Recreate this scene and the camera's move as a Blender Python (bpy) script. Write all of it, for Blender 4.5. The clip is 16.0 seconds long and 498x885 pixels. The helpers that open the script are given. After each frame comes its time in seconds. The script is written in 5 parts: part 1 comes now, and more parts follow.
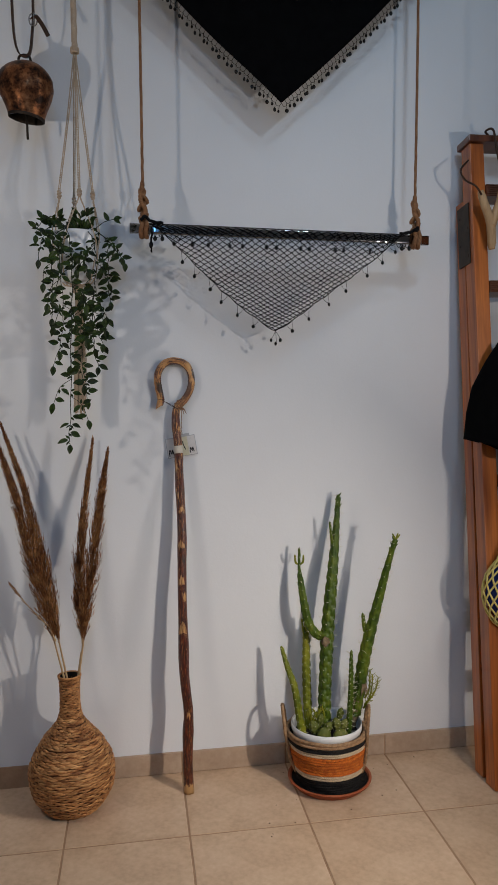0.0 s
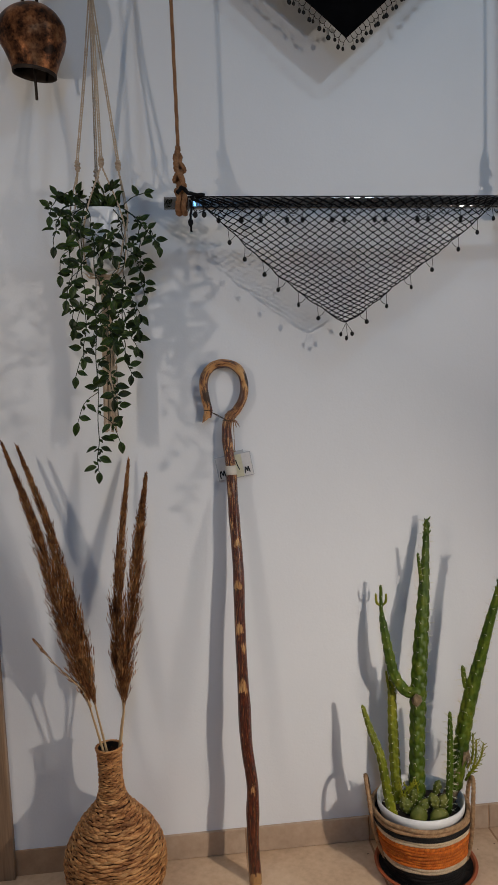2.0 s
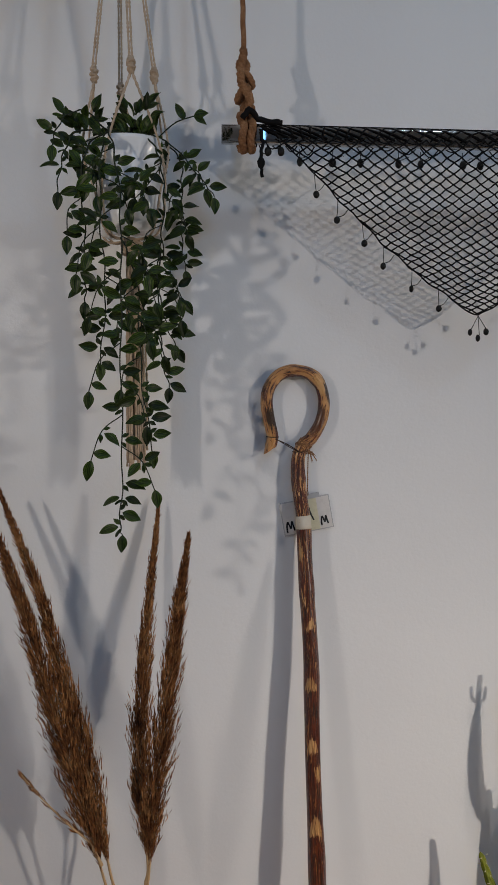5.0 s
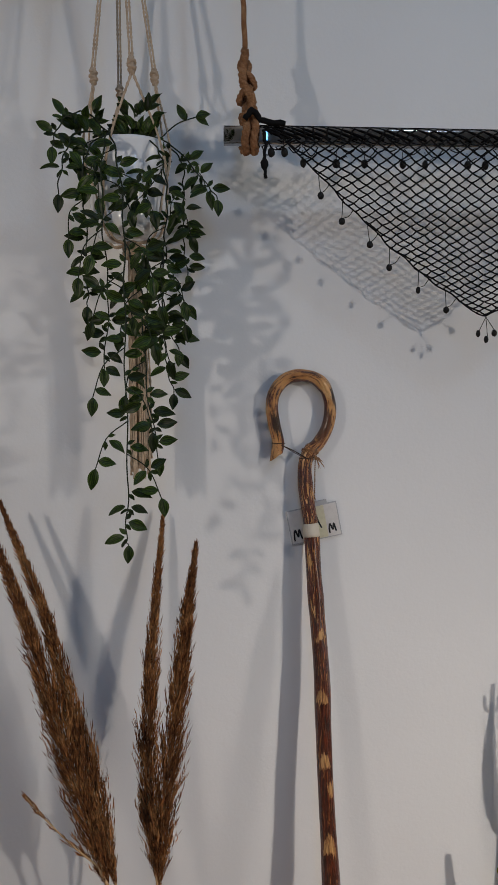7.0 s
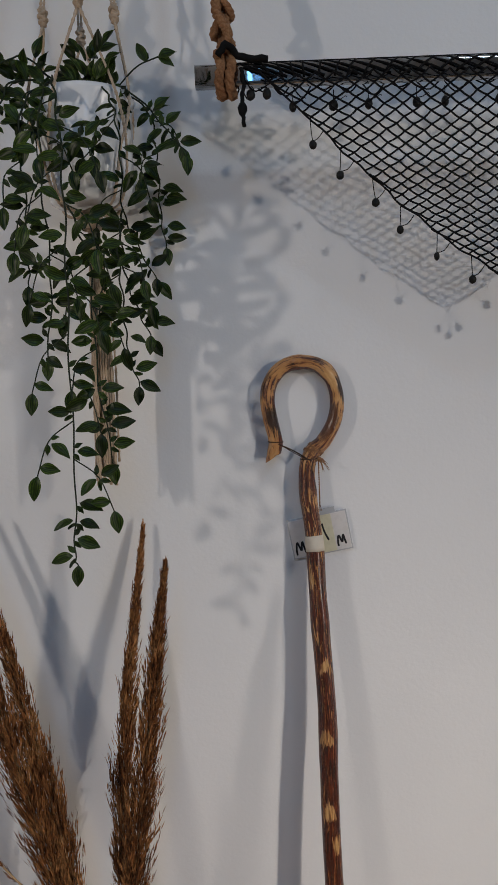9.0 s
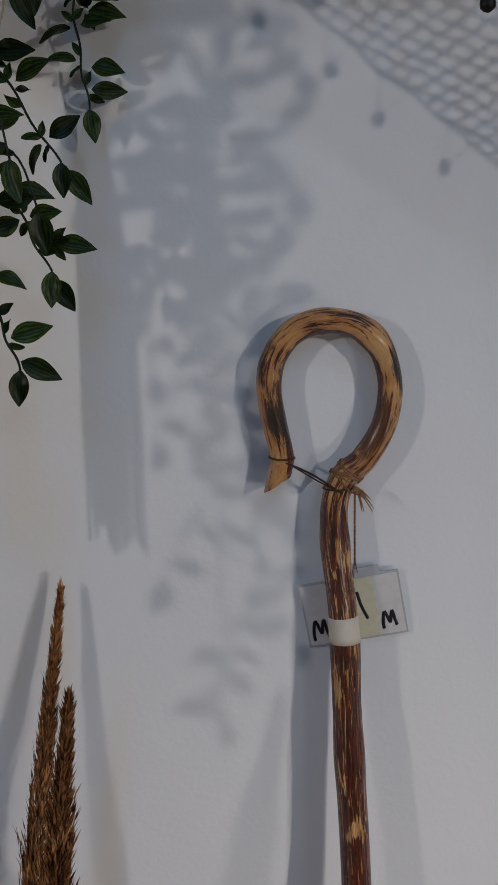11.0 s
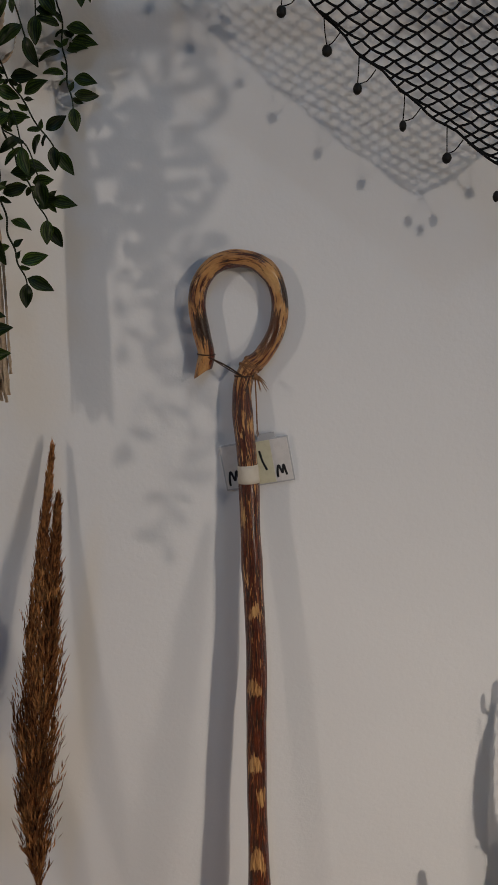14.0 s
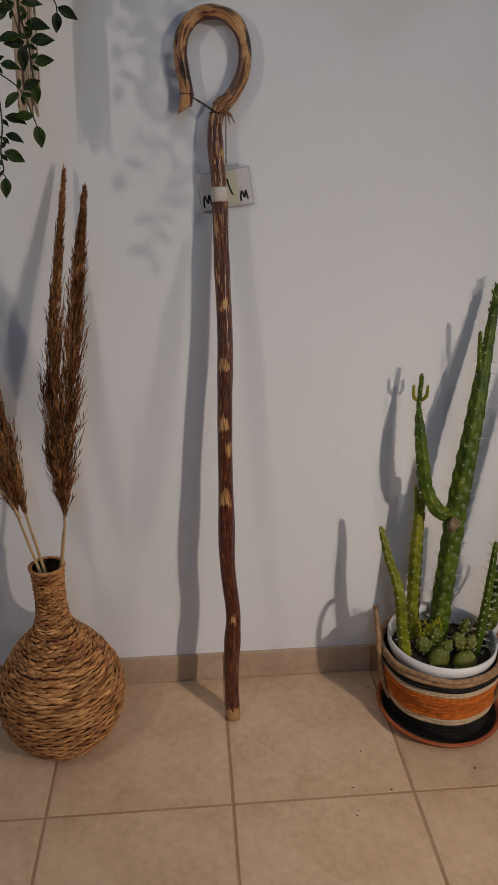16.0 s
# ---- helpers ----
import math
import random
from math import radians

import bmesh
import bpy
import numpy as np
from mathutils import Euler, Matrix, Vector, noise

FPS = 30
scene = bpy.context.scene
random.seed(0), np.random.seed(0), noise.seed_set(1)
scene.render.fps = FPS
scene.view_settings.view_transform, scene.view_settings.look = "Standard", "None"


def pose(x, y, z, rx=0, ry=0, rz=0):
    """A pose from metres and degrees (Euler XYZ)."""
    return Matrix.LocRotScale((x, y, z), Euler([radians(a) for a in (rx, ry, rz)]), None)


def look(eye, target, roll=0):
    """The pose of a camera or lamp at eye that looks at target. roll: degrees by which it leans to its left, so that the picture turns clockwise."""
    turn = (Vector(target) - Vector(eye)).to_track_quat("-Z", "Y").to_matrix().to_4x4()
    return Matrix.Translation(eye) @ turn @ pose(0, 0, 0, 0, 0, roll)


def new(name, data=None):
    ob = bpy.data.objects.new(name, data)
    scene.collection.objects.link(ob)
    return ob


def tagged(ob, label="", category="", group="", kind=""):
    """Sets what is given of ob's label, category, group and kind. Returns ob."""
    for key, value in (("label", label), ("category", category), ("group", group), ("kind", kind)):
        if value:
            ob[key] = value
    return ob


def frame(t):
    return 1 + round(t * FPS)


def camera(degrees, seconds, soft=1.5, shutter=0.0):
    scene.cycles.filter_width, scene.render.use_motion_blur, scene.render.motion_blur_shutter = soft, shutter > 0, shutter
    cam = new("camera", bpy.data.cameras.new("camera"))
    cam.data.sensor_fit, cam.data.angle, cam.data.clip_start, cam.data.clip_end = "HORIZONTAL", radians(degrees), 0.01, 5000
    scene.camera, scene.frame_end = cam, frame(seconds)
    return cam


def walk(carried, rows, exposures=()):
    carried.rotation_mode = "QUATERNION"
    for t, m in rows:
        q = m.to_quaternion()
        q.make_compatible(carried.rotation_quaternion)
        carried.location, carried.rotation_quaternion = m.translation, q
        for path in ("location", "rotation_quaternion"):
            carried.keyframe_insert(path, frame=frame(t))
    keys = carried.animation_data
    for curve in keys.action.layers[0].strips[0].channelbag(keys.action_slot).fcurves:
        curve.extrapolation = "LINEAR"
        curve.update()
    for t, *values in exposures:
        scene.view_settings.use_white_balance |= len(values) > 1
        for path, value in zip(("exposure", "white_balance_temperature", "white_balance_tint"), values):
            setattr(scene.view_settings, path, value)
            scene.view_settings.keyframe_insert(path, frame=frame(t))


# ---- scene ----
cam = camera(37.6, 16.0)
PATH = [
    (0, (0.028, 0.024, 1.173), (0.329, 1.997, 1.047), -0.9),
    (0.5, (0.066, 0.14, 1.188), (0.335, 2.118, 1.053), -1.2),
    (1, (0.079, 0.205, 1.192), (0.233, 2.194, 1.053), -1.4),
    (1.5, (0.084, 0.281, 1.202), (0.222, 2.271, 1.054), -1.0),
    (2, (0.043, 0.417, 1.223), (0.212, 2.404, 1.07), -2.8),
    (2.5, (0.016, 0.519, 1.236), (0.26, 2.497, 1.069), -4.1),
    (3, (0.043, 0.664, 1.256), (0.29, 2.64, 1.068), -4.9),
    (3.5, (0.092, 0.767, 1.25), (0.107, 2.76, 1.09), -3.1),
    (4, (0.054, 0.843, 1.241), (0.094, 2.836, 1.082), -1.4),
    (4.5, (-0.029, 0.938, 1.272), (0.137, 2.924, 1.104), -0.7),
    (4.7, (-0.052, 0.957, 1.277), (0.126, 2.941, 1.094), -1.4),
    (7, (-0.087, 1.0, 1.263), (0.131, 2.983, 1.118), -2.6),
    (7.5, (-0.077, 0.999, 1.267), (0.146, 2.98, 1.104), -2.6),
    (8, (-0.054, 1.029, 1.259), (0.177, 3.008, 1.087), -2.8),
    (8.5, (0.002, 1.098, 1.258), (0.117, 3.087, 1.09), -3.2),
    (9, (0.074, 1.167, 1.266), (0.05, 3.159, 1.087), -3.4),
    (9.5, (0.087, 1.226, 1.249), (0.073, 3.215, 1.04), -2.9),
    (9.7, (0.086, 1.273, 1.254), (0.066, 3.26, 1.022), -2.8),
    (11.8, (0.121, 1.721, 1.309), (-0.032, 3.675, 0.91), -2.9),
    (12, (0.109, 1.678, 1.29), (0.021, 3.64, 0.915), -2.7),
    (12.5, (0.101, 1.56, 1.253), (0.124, 3.506, 0.79), -1.8),
    (13, (0.131, 1.473, 1.278), (0.167, 3.429, 0.86), -1.4),
    (13.5, (0.18, 1.403, 1.297), (0.211, 3.353, 0.853), -1.2),
    (14, (0.192, 1.333, 1.272), (0.103, 3.276, 0.806), -1.8),
    (14.5, (0.138, 1.176, 1.164), (0.2, 3.116, 0.681), -0.5),
    (15, (0.096, 1.012, 1.115), (0.184, 2.898, 0.457), -0.6),
    (15.5, (0.087, 0.962, 1.091), (0.234, 2.823, 0.382), -0.2),
    (16, (0.091, 0.949, 1.089), (0.243, 2.796, 0.341), -0.2),
]
walk(cam, [(t, look(eye, target, roll)) for t, eye, target, roll in PATH], [(0.0, 0.16, 6550, 10), (1.5, 0.16, 6720, 10), (2.5, 0.10, 6700, 10), (8.0, 0.10, 6650, 10), (9.5, 0.13, 6600, 10), (11.8, -0.10, 6150, 10), (12.1, -0.10, 6250, 10), (12.5, -0.17, 6900, 12), (13.0, -0.20, 7050, 12), (14.4, -0.15, 7100, 11), (15.2, -0.06, 7000, 12), (16.0, -0.12, 6950, 13)])

# ---- light ----
world = bpy.data.worlds.new("world")
scene.world = world
world.use_nodes = True
world.node_tree.nodes["Background"].inputs[0].default_value = (0.42, 0.60, 0.95, 1)
world.node_tree.nodes["Background"].inputs[1].default_value = 0.06


def area_lamp(name, eye, target, size, watts, colour, spread=180):
    data = bpy.data.lights.new(name, "AREA")
    data.shape, data.size, data.energy, data.color = "DISK", size, watts, colour
    data.spread = radians(spread)
    ob = new(name, data)
    ob.matrix_world = look(eye, target)
    return ob


WARM, COOL, WHITE = (1.0, 0.905, 0.815), (0.15, 0.47, 1.0), (0.62, 0.80, 1.0)
bulb = bpy.data.lights.new("lamp_left", "POINT")
bulb.shadow_soft_size, bulb.energy, bulb.color = 0.017, 9.0, WARM
new("lamp_left", bulb).location = (-0.74, 1.30, 1.50)
area_lamp("lamp_right_high", (1.15, 1.08, 1.50), (0.05, 2.26, 1.22), 0.056, 2.5, WARM, 140)
area_lamp("lamp_right_low", (1.10, 1.00, 0.80), (0.05, 2.26, 0.10), 0.042, 2.45, WARM, 92)
for x, y, length, watts, tone in ((0.015, -0.30, 0.30, 18.5, COOL), (0.84, 1.12, 0.14, 2.8, WHITE)):
    strip = area_lamp("ceiling_strip", (x, y, 2.55), (x, y + 0.35 if tone == COOL else 2.2, 1.3), length, watts, tone)
    strip.data.shape, strip.data.size_y = "RECTANGLE", 2.5 if tone == COOL else 0.08

# ---- materials ----
def ramp_of(nt, fac, stops):
    r = nt.nodes.new("ShaderNodeValToRGB")
    while len(r.color_ramp.elements) < len(stops):
        r.color_ramp.elements.new(0.5)
    for e, (p, c) in zip(r.color_ramp.elements, stops):
        e.position, e.color = p, (*c, 1)
    nt.links.new(fac, r.inputs[0])
    return r.outputs[0]


def noise_of(nt, coord, scale, detail=5.0, stretch=(1, 1, 1), rough=0.55, distort=0.0):
    m = nt.nodes.new("ShaderNodeMapping")
    m.inputs["Scale"].default_value = stretch
    nt.links.new(coord, m.inputs[0])
    n = nt.nodes.new("ShaderNodeTexNoise")
    n.inputs["Scale"].default_value, n.inputs["Detail"].default_value = scale, detail
    n.inputs["Roughness"].default_value, n.inputs["Distortion"].default_value = rough, distort
    nt.links.new(m.outputs[0], n.inputs["Vector"])
    return n.outputs[0]


def mixed(nt, fac, a, b, mode="MIX"):
    m = nt.nodes.new("ShaderNodeMix")
    m.data_type, m.blend_type = "RGBA", mode
    for sock, v in ((m.inputs[0], fac), (m.inputs[6], a), (m.inputs[7], b)):
        if isinstance(v, (int, float)):
            sock.default_value = v
        elif isinstance(v, tuple):
            sock.default_value = (*v, 1)
        else:
            nt.links.new(v, sock)
    return m.outputs[2]


def maths(nt, op, a, b=0.0):
    m = nt.nodes.new("ShaderNodeMath")
    m.operation = op
    for sock, v in zip(m.inputs, (a, b)):
        if isinstance(v, (int, float)):
            sock.default_value = v
        else:
            nt.links.new(v, sock)
    return m.outputs[0]


def blank(name):
    m = bpy.data.materials.new(name)
    m.use_nodes = True
    nt = m.node_tree
    bsdf = nt.nodes["Principled BSDF"]
    coord = nt.nodes.new("ShaderNodeTexCoord")
    return m, nt, bsdf, coord


def bump_to(nt, bsdf, height, strength, distance):
    b = nt.nodes.new("ShaderNodeBump")
    b.inputs["Strength"].default_value, b.inputs["Distance"].default_value = strength, distance
    nt.links.new(height, b.inputs["Height"])
    nt.links.new(b.outputs[0], bsdf.inputs["Normal"])


def surface(name, stops, scale=8.0, fine=60.0, stretch=(1, 1, 1), rough=0.6, metal=0.0, bump=0.3, depth=0.001, vary=0.0, grime=0.25, coat=0.0, spec=0.3, strands=0.0):
    """Two scales of noise drive the colour, the gloss and a fine relief."""
    m, nt, bsdf, coord = blank(name)
    o = coord.outputs["Object"]
    big, small = noise_of(nt, o, scale, 4, stretch), noise_of(nt, o, fine, 6, stretch)
    blend = maths(nt, "ADD", maths(nt, "MULTIPLY", big, 1 - grime), maths(nt, "MULTIPLY", small, grime))
    colour = ramp_of(nt, blend, stops)
    if vary:
        info = nt.nodes.new("ShaderNodeObjectInfo")
        hsv = nt.nodes.new("ShaderNodeHueSaturation")
        nt.links.new(colour, hsv.inputs["Color"])
        nt.links.new(maths(nt, "ADD", maths(nt, "MULTIPLY", info.outputs["Random"], vary), 1 - vary / 2), hsv.inputs["Value"])
        colour = hsv.outputs[0]
    if strands:
        geo = nt.nodes.new("ShaderNodeNewGeometry")
        hsv = nt.nodes.new("ShaderNodeHueSaturation")
        nt.links.new(colour, hsv.inputs["Color"])
        nt.links.new(maths(nt, "ADD", maths(nt, "MULTIPLY", geo.outputs["Random Per Island"], strands), 1 - strands / 2), hsv.inputs["Value"])
        colour = hsv.outputs[0]
    nt.links.new(colour, bsdf.inputs["Base Color"])
    nt.links.new(maths(nt, "ADD", maths(nt, "MULTIPLY", small, 0.25), rough - 0.12), bsdf.inputs["Roughness"])
    bsdf.inputs["Metallic"].default_value = metal
    bsdf.inputs["Coat Weight"].default_value = coat
    bsdf.inputs["Specular IOR Level"].default_value = spec
    if bump:
        bump_to(nt, bsdf, blend, bump, depth)
    return m


def plaster():
    m, nt, bsdf, coord = blank("wall_paint")
    o = coord.outputs["Object"]
    cloud, peel, lump = noise_of(nt, o, 1.7, 4), noise_of(nt, o, 190, 3), noise_of(nt, o, 34, 4)
    colour = ramp_of(nt, cloud, [(0.3, (0.745, 0.755, 0.765)), (0.7, (0.80, 0.81, 0.82))])
    nt.links.new(colour, bsdf.inputs["Base Color"])
    bsdf.inputs["Roughness"].default_value = 0.62
    bump_to(nt, bsdf, maths(nt, "ADD", maths(nt, "MULTIPLY", peel, 0.8), lump), 0.30, 0.0014)
    return m


def stick_bark():
    """Peeled crook above, fissured red-brown bark with fine pale streaks and knife-cut node scars below; u runs round the stick, v along it in metres."""
    m, nt, bsdf, coord = blank("carved_bark")
    uv = coord.outputs["UV"]
    sep = nt.nodes.new("ShaderNodeSeparateXYZ")
    nt.links.new(uv, sep.inputs[0])
    u, v = sep.outputs[0], sep.outputs[1]
    streak = noise_of(nt, uv, 1.0, 4.0, (24, 25, 1), 0.6, 1.3)
    fine = noise_of(nt, uv, 1.0, 3, (44, 30, 1), 0.6, 0.8)
    blotch = noise_of(nt, uv, 1.0, 4, (3.2, 22, 1), 0.6)
    along = maths(nt, "MULTIPLY", v, 0.625)
    share = ramp_of(nt, along, [(0.0, (0.25, 0.25, 0.25)), (0.28, (0.26, 0.26, 0.26)), (0.40, (0.30, 0.30, 0.30)), (0.50, (0.34, 0.34, 0.34)), (0.60, (0.37, 0.37, 0.37)), (0.70, (0.42, 0.42, 0.42)), (0.735, (0.575, 0.575, 0.575)), (1.0, (0.60, 0.60, 0.60))])
    edge = maths(nt, "ADD", maths(nt, "ABSOLUTE", maths(nt, "SUBTRACT", u, 0.755)), maths(nt, "MULTIPLY", maths(nt, "SUBTRACT", blotch, 0.5), 0.20))
    inner = maths(nt, "MULTIPLY", ramp_of(nt, edge, [(0.07, (1, 1, 1)), (0.15, (0, 0, 0))]), maths(nt, "GREATER_THAN", v, 1.19))
    peeled = maths(nt, "GREATER_THAN", v, 1.165)
    lines = maths(nt, "MULTIPLY", maths(nt, "SUBTRACT", streak, 0.5), maths(nt, "SUBTRACT", 1.0, maths(nt, "MULTIPLY", peeled, 0.10)))
    patches = maths(nt, "MULTIPLY", maths(nt, "SUBTRACT", blotch, 0.5), maths(nt, "ADD", 0.35, maths(nt, "MULTIPLY", peeled, 0.45)))
    cut = maths(nt, "ADD", 0.5, maths(nt, "ADD", lines, patches))
    cut = maths(nt, "ADD", cut, maths(nt, "MULTIPLY", maths(nt, "SUBTRACT", share, 0.5), 0.85))
    cut = maths(nt, "SUBTRACT", cut, maths(nt, "MULTIPLY", inner, 0.40))
    pale = ramp_of(nt, blotch, [(0.3, (0.30, 0.105, 0.026)), (0.5, (0.58, 0.275, 0.088)), (0.72, (0.80, 0.48, 0.20))])
    dark = ramp_of(nt, noise_of(nt, uv, 1.0, 4, (30, 34, 1), 0.6), [(0.34, (0.012, 0.0025, 0.0008)), (0.48, (0.062, 0.0078, 0.0020)), (0.68, (0.18, 0.030, 0.006))])
    mask = ramp_of(nt, cut, [(0.482, (0, 0, 0)), (0.512, (1, 1, 1))])
    scratch = ramp_of(nt, fine, [(0.61, (0, 0, 0)), (0.64, (0.9, 0.9, 0.9))])
    burn = ramp_of(nt, noise_of(nt, uv, 1.0, 3, (3.0, 11, 1)), [(0.64, (0, 0, 0)), (0.69, (0.9, 0.9, 0.9))])
    colour = mixed(nt, scratch, dark, (0.46, 0.165, 0.046))
    colour = mixed(nt, mask, colour, pale)
    # scars left by trimmed twigs: height, side, half height, half breadth, arch
    wob = maths(nt, "MULTIPLY", maths(nt, "SUBTRACT", streak, 0.5), 0.045)
    for at, side, tall, broad, arch in ((0.232, 0.50, 0.013, 0.07, 0.0), (0.490, 0.52, 0.019, 0.17, 0.4), (0.580, 0.42, 0.013, 0.11, -0.3), (0.632, 0.53, 0.014, 0.16, 0.45), (0.738, 0.55, 0.012, 0.17, 0.45), (0.842, 0.47, 0.009, 0.16, 0.4), (0.968, 0.62, 0.016, 0.07, 0.0), (0.40, 0.05, 0.012, 0.12, 0.3), (0.69, 0.93, 0.012, 0.12, 0.3)):
        du = maths(nt, "DIVIDE", maths(nt, "SUBTRACT", u, side), broad * 0.8)
        dv = maths(nt, "ADD", maths(nt, "SUBTRACT", v, at), maths(nt, "ADD", wob, maths(nt, "MULTIPLY", maths(nt, "MULTIPLY", du, du), arch * tall * 2)))
        dv = maths(nt, "DIVIDE", dv, tall * 0.85)
        spot = maths(nt, "LESS_THAN", maths(nt, "ADD", maths(nt, "MULTIPLY", du, du), maths(nt, "MULTIPLY", dv, dv)), 1.0)
        colour = mixed(nt, spot, colour, ramp_of(nt, fine, [(0.38, (0.20, 0.080, 0.026)), (0.46, (0.44, 0.21, 0.072)), (0.62, (0.66, 0.38, 0.15))]))
    chipped = maths(nt, "LESS_THAN", maths(nt, "ADD", v, maths(nt, "MULTIPLY", maths(nt, "SUBTRACT", streak, 0.5), 0.055)), 0.026)
    colour = mixed(nt, chipped, colour, (0.50, 0.27, 0.10))
    # knife-left bark on the crook's throat and two scorched patches
    for at, side, tall, broad, tone in ((1.212, 0.58, 0.036, 0.17, (0.11, 0.030, 0.008)), (1.262, 0.30, 0.021, 0.19, (0.022, 0.007, 0.003)), (1.447, 0.58, 0.026, 0.21, (0.024, 0.008, 0.003))):
        du = maths(nt, "DIVIDE", maths(nt, "SUBTRACT", u, side), broad)
        dv = maths(nt, "DIVIDE", maths(nt, "ADD", maths(nt, "SUBTRACT", v, at), maths(nt, "MULTIPLY", wob, 1.6)), tall)
        far = maths(nt, "ADD", maths(nt, "MULTIPLY", du, du), maths(nt, "MULTIPLY", dv, dv))
        colour = mixed(nt, ramp_of(nt, far, [(0.50, (0.97, 0.97, 0.97)), (0.92, (0, 0, 0))]), colour, tone)
    colour = mixed(nt, burn, colour, (0.022, 0.010, 0.006))
    nt.links.new(colour, bsdf.inputs["Base Color"])
    bsdf.inputs["Roughness"].default_value = 0.34
    bsdf.inputs["Coat Weight"].default_value = 0.40
    bsdf.inputs["Coat Roughness"].default_value = 0.24
    bump_to(nt, bsdf, maths(nt, "ADD", cut, maths(nt, "MULTIPLY", fine, 0.55)), 1.0, 0.0036)
    return m


def leaf_green():
    m, nt, bsdf, coord = blank("ivy_leaf")
    uv = coord.outputs["UV"]
    sep = nt.nodes.new("ShaderNodeSeparateXYZ")
    nt.links.new(uv, sep.inputs[0])
    across = maths(nt, "ABSOLUTE", maths(nt, "SUBTRACT", sep.outputs[0], 0.5))
    wavy = maths(nt, "ADD", across, maths(nt, "MULTIPLY", maths(nt, "SUBTRACT", noise_of(nt, uv, 5, 3, (1, 0.8, 1)), 0.5), 0.28))
    colour = ramp_of(nt, wavy, [(0.0, (0.036, 0.066, 0.010)), (0.05, (0.008, 0.019, 0.004)), (0.14, (0.011, 0.025, 0.004)), (0.18, (0.052, 0.096, 0.012)), (0.24, (0.012, 0.029, 0.004)), (0.31, (0.011, 0.027, 0.004)), (0.36, (0.068, 0.118, 0.014)), (0.42, (0.014, 0.033, 0.004)), (0.47, (0.024, 0.050, 0.005)), (0.5, (0.105, 0.155, 0.020))])
    info = nt.nodes.new("ShaderNodeObjectInfo")
    hsv = nt.nodes.new("ShaderNodeHueSaturation")
    nt.links.new(colour, hsv.inputs["Color"])
    nt.links.new(maths(nt, "ADD", maths(nt, "MULTIPLY", info.outputs["Random"], 0.75), 0.30), hsv.inputs["Value"])
    nt.links.new(hsv.outputs[0], bsdf.inputs["Base Color"])
    bsdf.inputs["Roughness"].default_value = 0.42
    bsdf.inputs["Specular IOR Level"].default_value = 0.22
    bump_to(nt, bsdf, wavy, 0.4, 0.001)
    return m


def wood(name, dark, light, rough=0.42, across=34.0, coat=0.2):
    """Grain that runs along the part's own z axis."""
    m, nt, bsdf, coord = blank(name)
    o = coord.outputs["Object"]
    grain = noise_of(nt, o, across, 5, (1, 1, 0.07), 0.6, 0.6)
    fibre = noise_of(nt, o, across * 7, 3, (1, 1, 0.03))
    cloud = noise_of(nt, o, 5, 3)
    mixv = maths(nt, "ADD", maths(nt, "MULTIPLY", grain, 0.65), maths(nt, "ADD", maths(nt, "MULTIPLY", fibre, 0.2), maths(nt, "MULTIPLY", cloud, 0.15)))
    mid = tuple((a + b) / 2 for a, b in zip(dark, light))
    nt.links.new(ramp_of(nt, mixv, [(0.36, dark), (0.5, mid), (0.64, light)]), bsdf.inputs["Base Color"])
    bsdf.inputs["Roughness"].default_value = rough
    bsdf.inputs["Coat Weight"].default_value = coat
    bsdf.inputs["Coat Roughness"].default_value = 0.3
    bump_to(nt, bsdf, mixv, 0.35, 0.0008)
    return m


WALL = plaster()
CEIL = surface("ceiling_paint", [(0.3, (0.78, 0.78, 0.77)), (0.7, (0.83, 0.83, 0.82))], 2, 120, rough=0.8, bump=0.1)
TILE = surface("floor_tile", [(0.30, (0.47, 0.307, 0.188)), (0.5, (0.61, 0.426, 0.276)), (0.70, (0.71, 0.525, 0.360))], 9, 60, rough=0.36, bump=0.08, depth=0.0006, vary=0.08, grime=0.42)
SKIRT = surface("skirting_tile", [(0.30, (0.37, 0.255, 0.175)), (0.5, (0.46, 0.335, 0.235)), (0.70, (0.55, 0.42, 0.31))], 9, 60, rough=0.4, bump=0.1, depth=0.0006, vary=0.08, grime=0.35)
GROUT = surface("grout", [(0.3, (0.34, 0.20, 0.115)), (0.7, (0.47, 0.305, 0.185))], 20, 140, rough=0.85, bump=0.4)
OAK = wood("pale_oak", (0.15, 0.085, 0.050), (0.36, 0.235, 0.145), 0.5, 30, 0.0)
PINE = wood("varnished_pine", (0.19, 0.036, 0.005), (0.60, 0.175, 0.028), 0.42, 24, 0.2)
TREAD = wood("dark_tread", (0.07, 0.02, 0.008), (0.15, 0.045, 0.016), 0.4, 30, 0.3)
BRASS = surface("tarnished_iron", [(0.3, (0.022, 0.015, 0.010)), (0.7, (0.060, 0.042, 0.028))], 30, 160, rough=0.5, metal=0.6, bump=0.2)
CHROME = surface("chrome", [(0.3, (0.34, 0.35, 0.37)), (0.7, (0.40, 0.41, 0.43))], 15, 200, rough=0.09, metal=1.0, bump=0.0)
JUTE = surface("jute_rope", [(0.3, (0.115, 0.048, 0.021)), (0.5, (0.25, 0.120, 0.056)), (0.7, (0.41, 0.235, 0.122))], 60, 420, rough=0.9, bump=0.6, depth=0.0012, grime=0.5)
COTTON = surface("cotton_cord", [(0.3, (0.36, 0.27, 0.19)), (0.7, (0.62, 0.50, 0.38))], 50, 380, rough=0.92, bump=0.5, depth=0.001, grime=0.5)
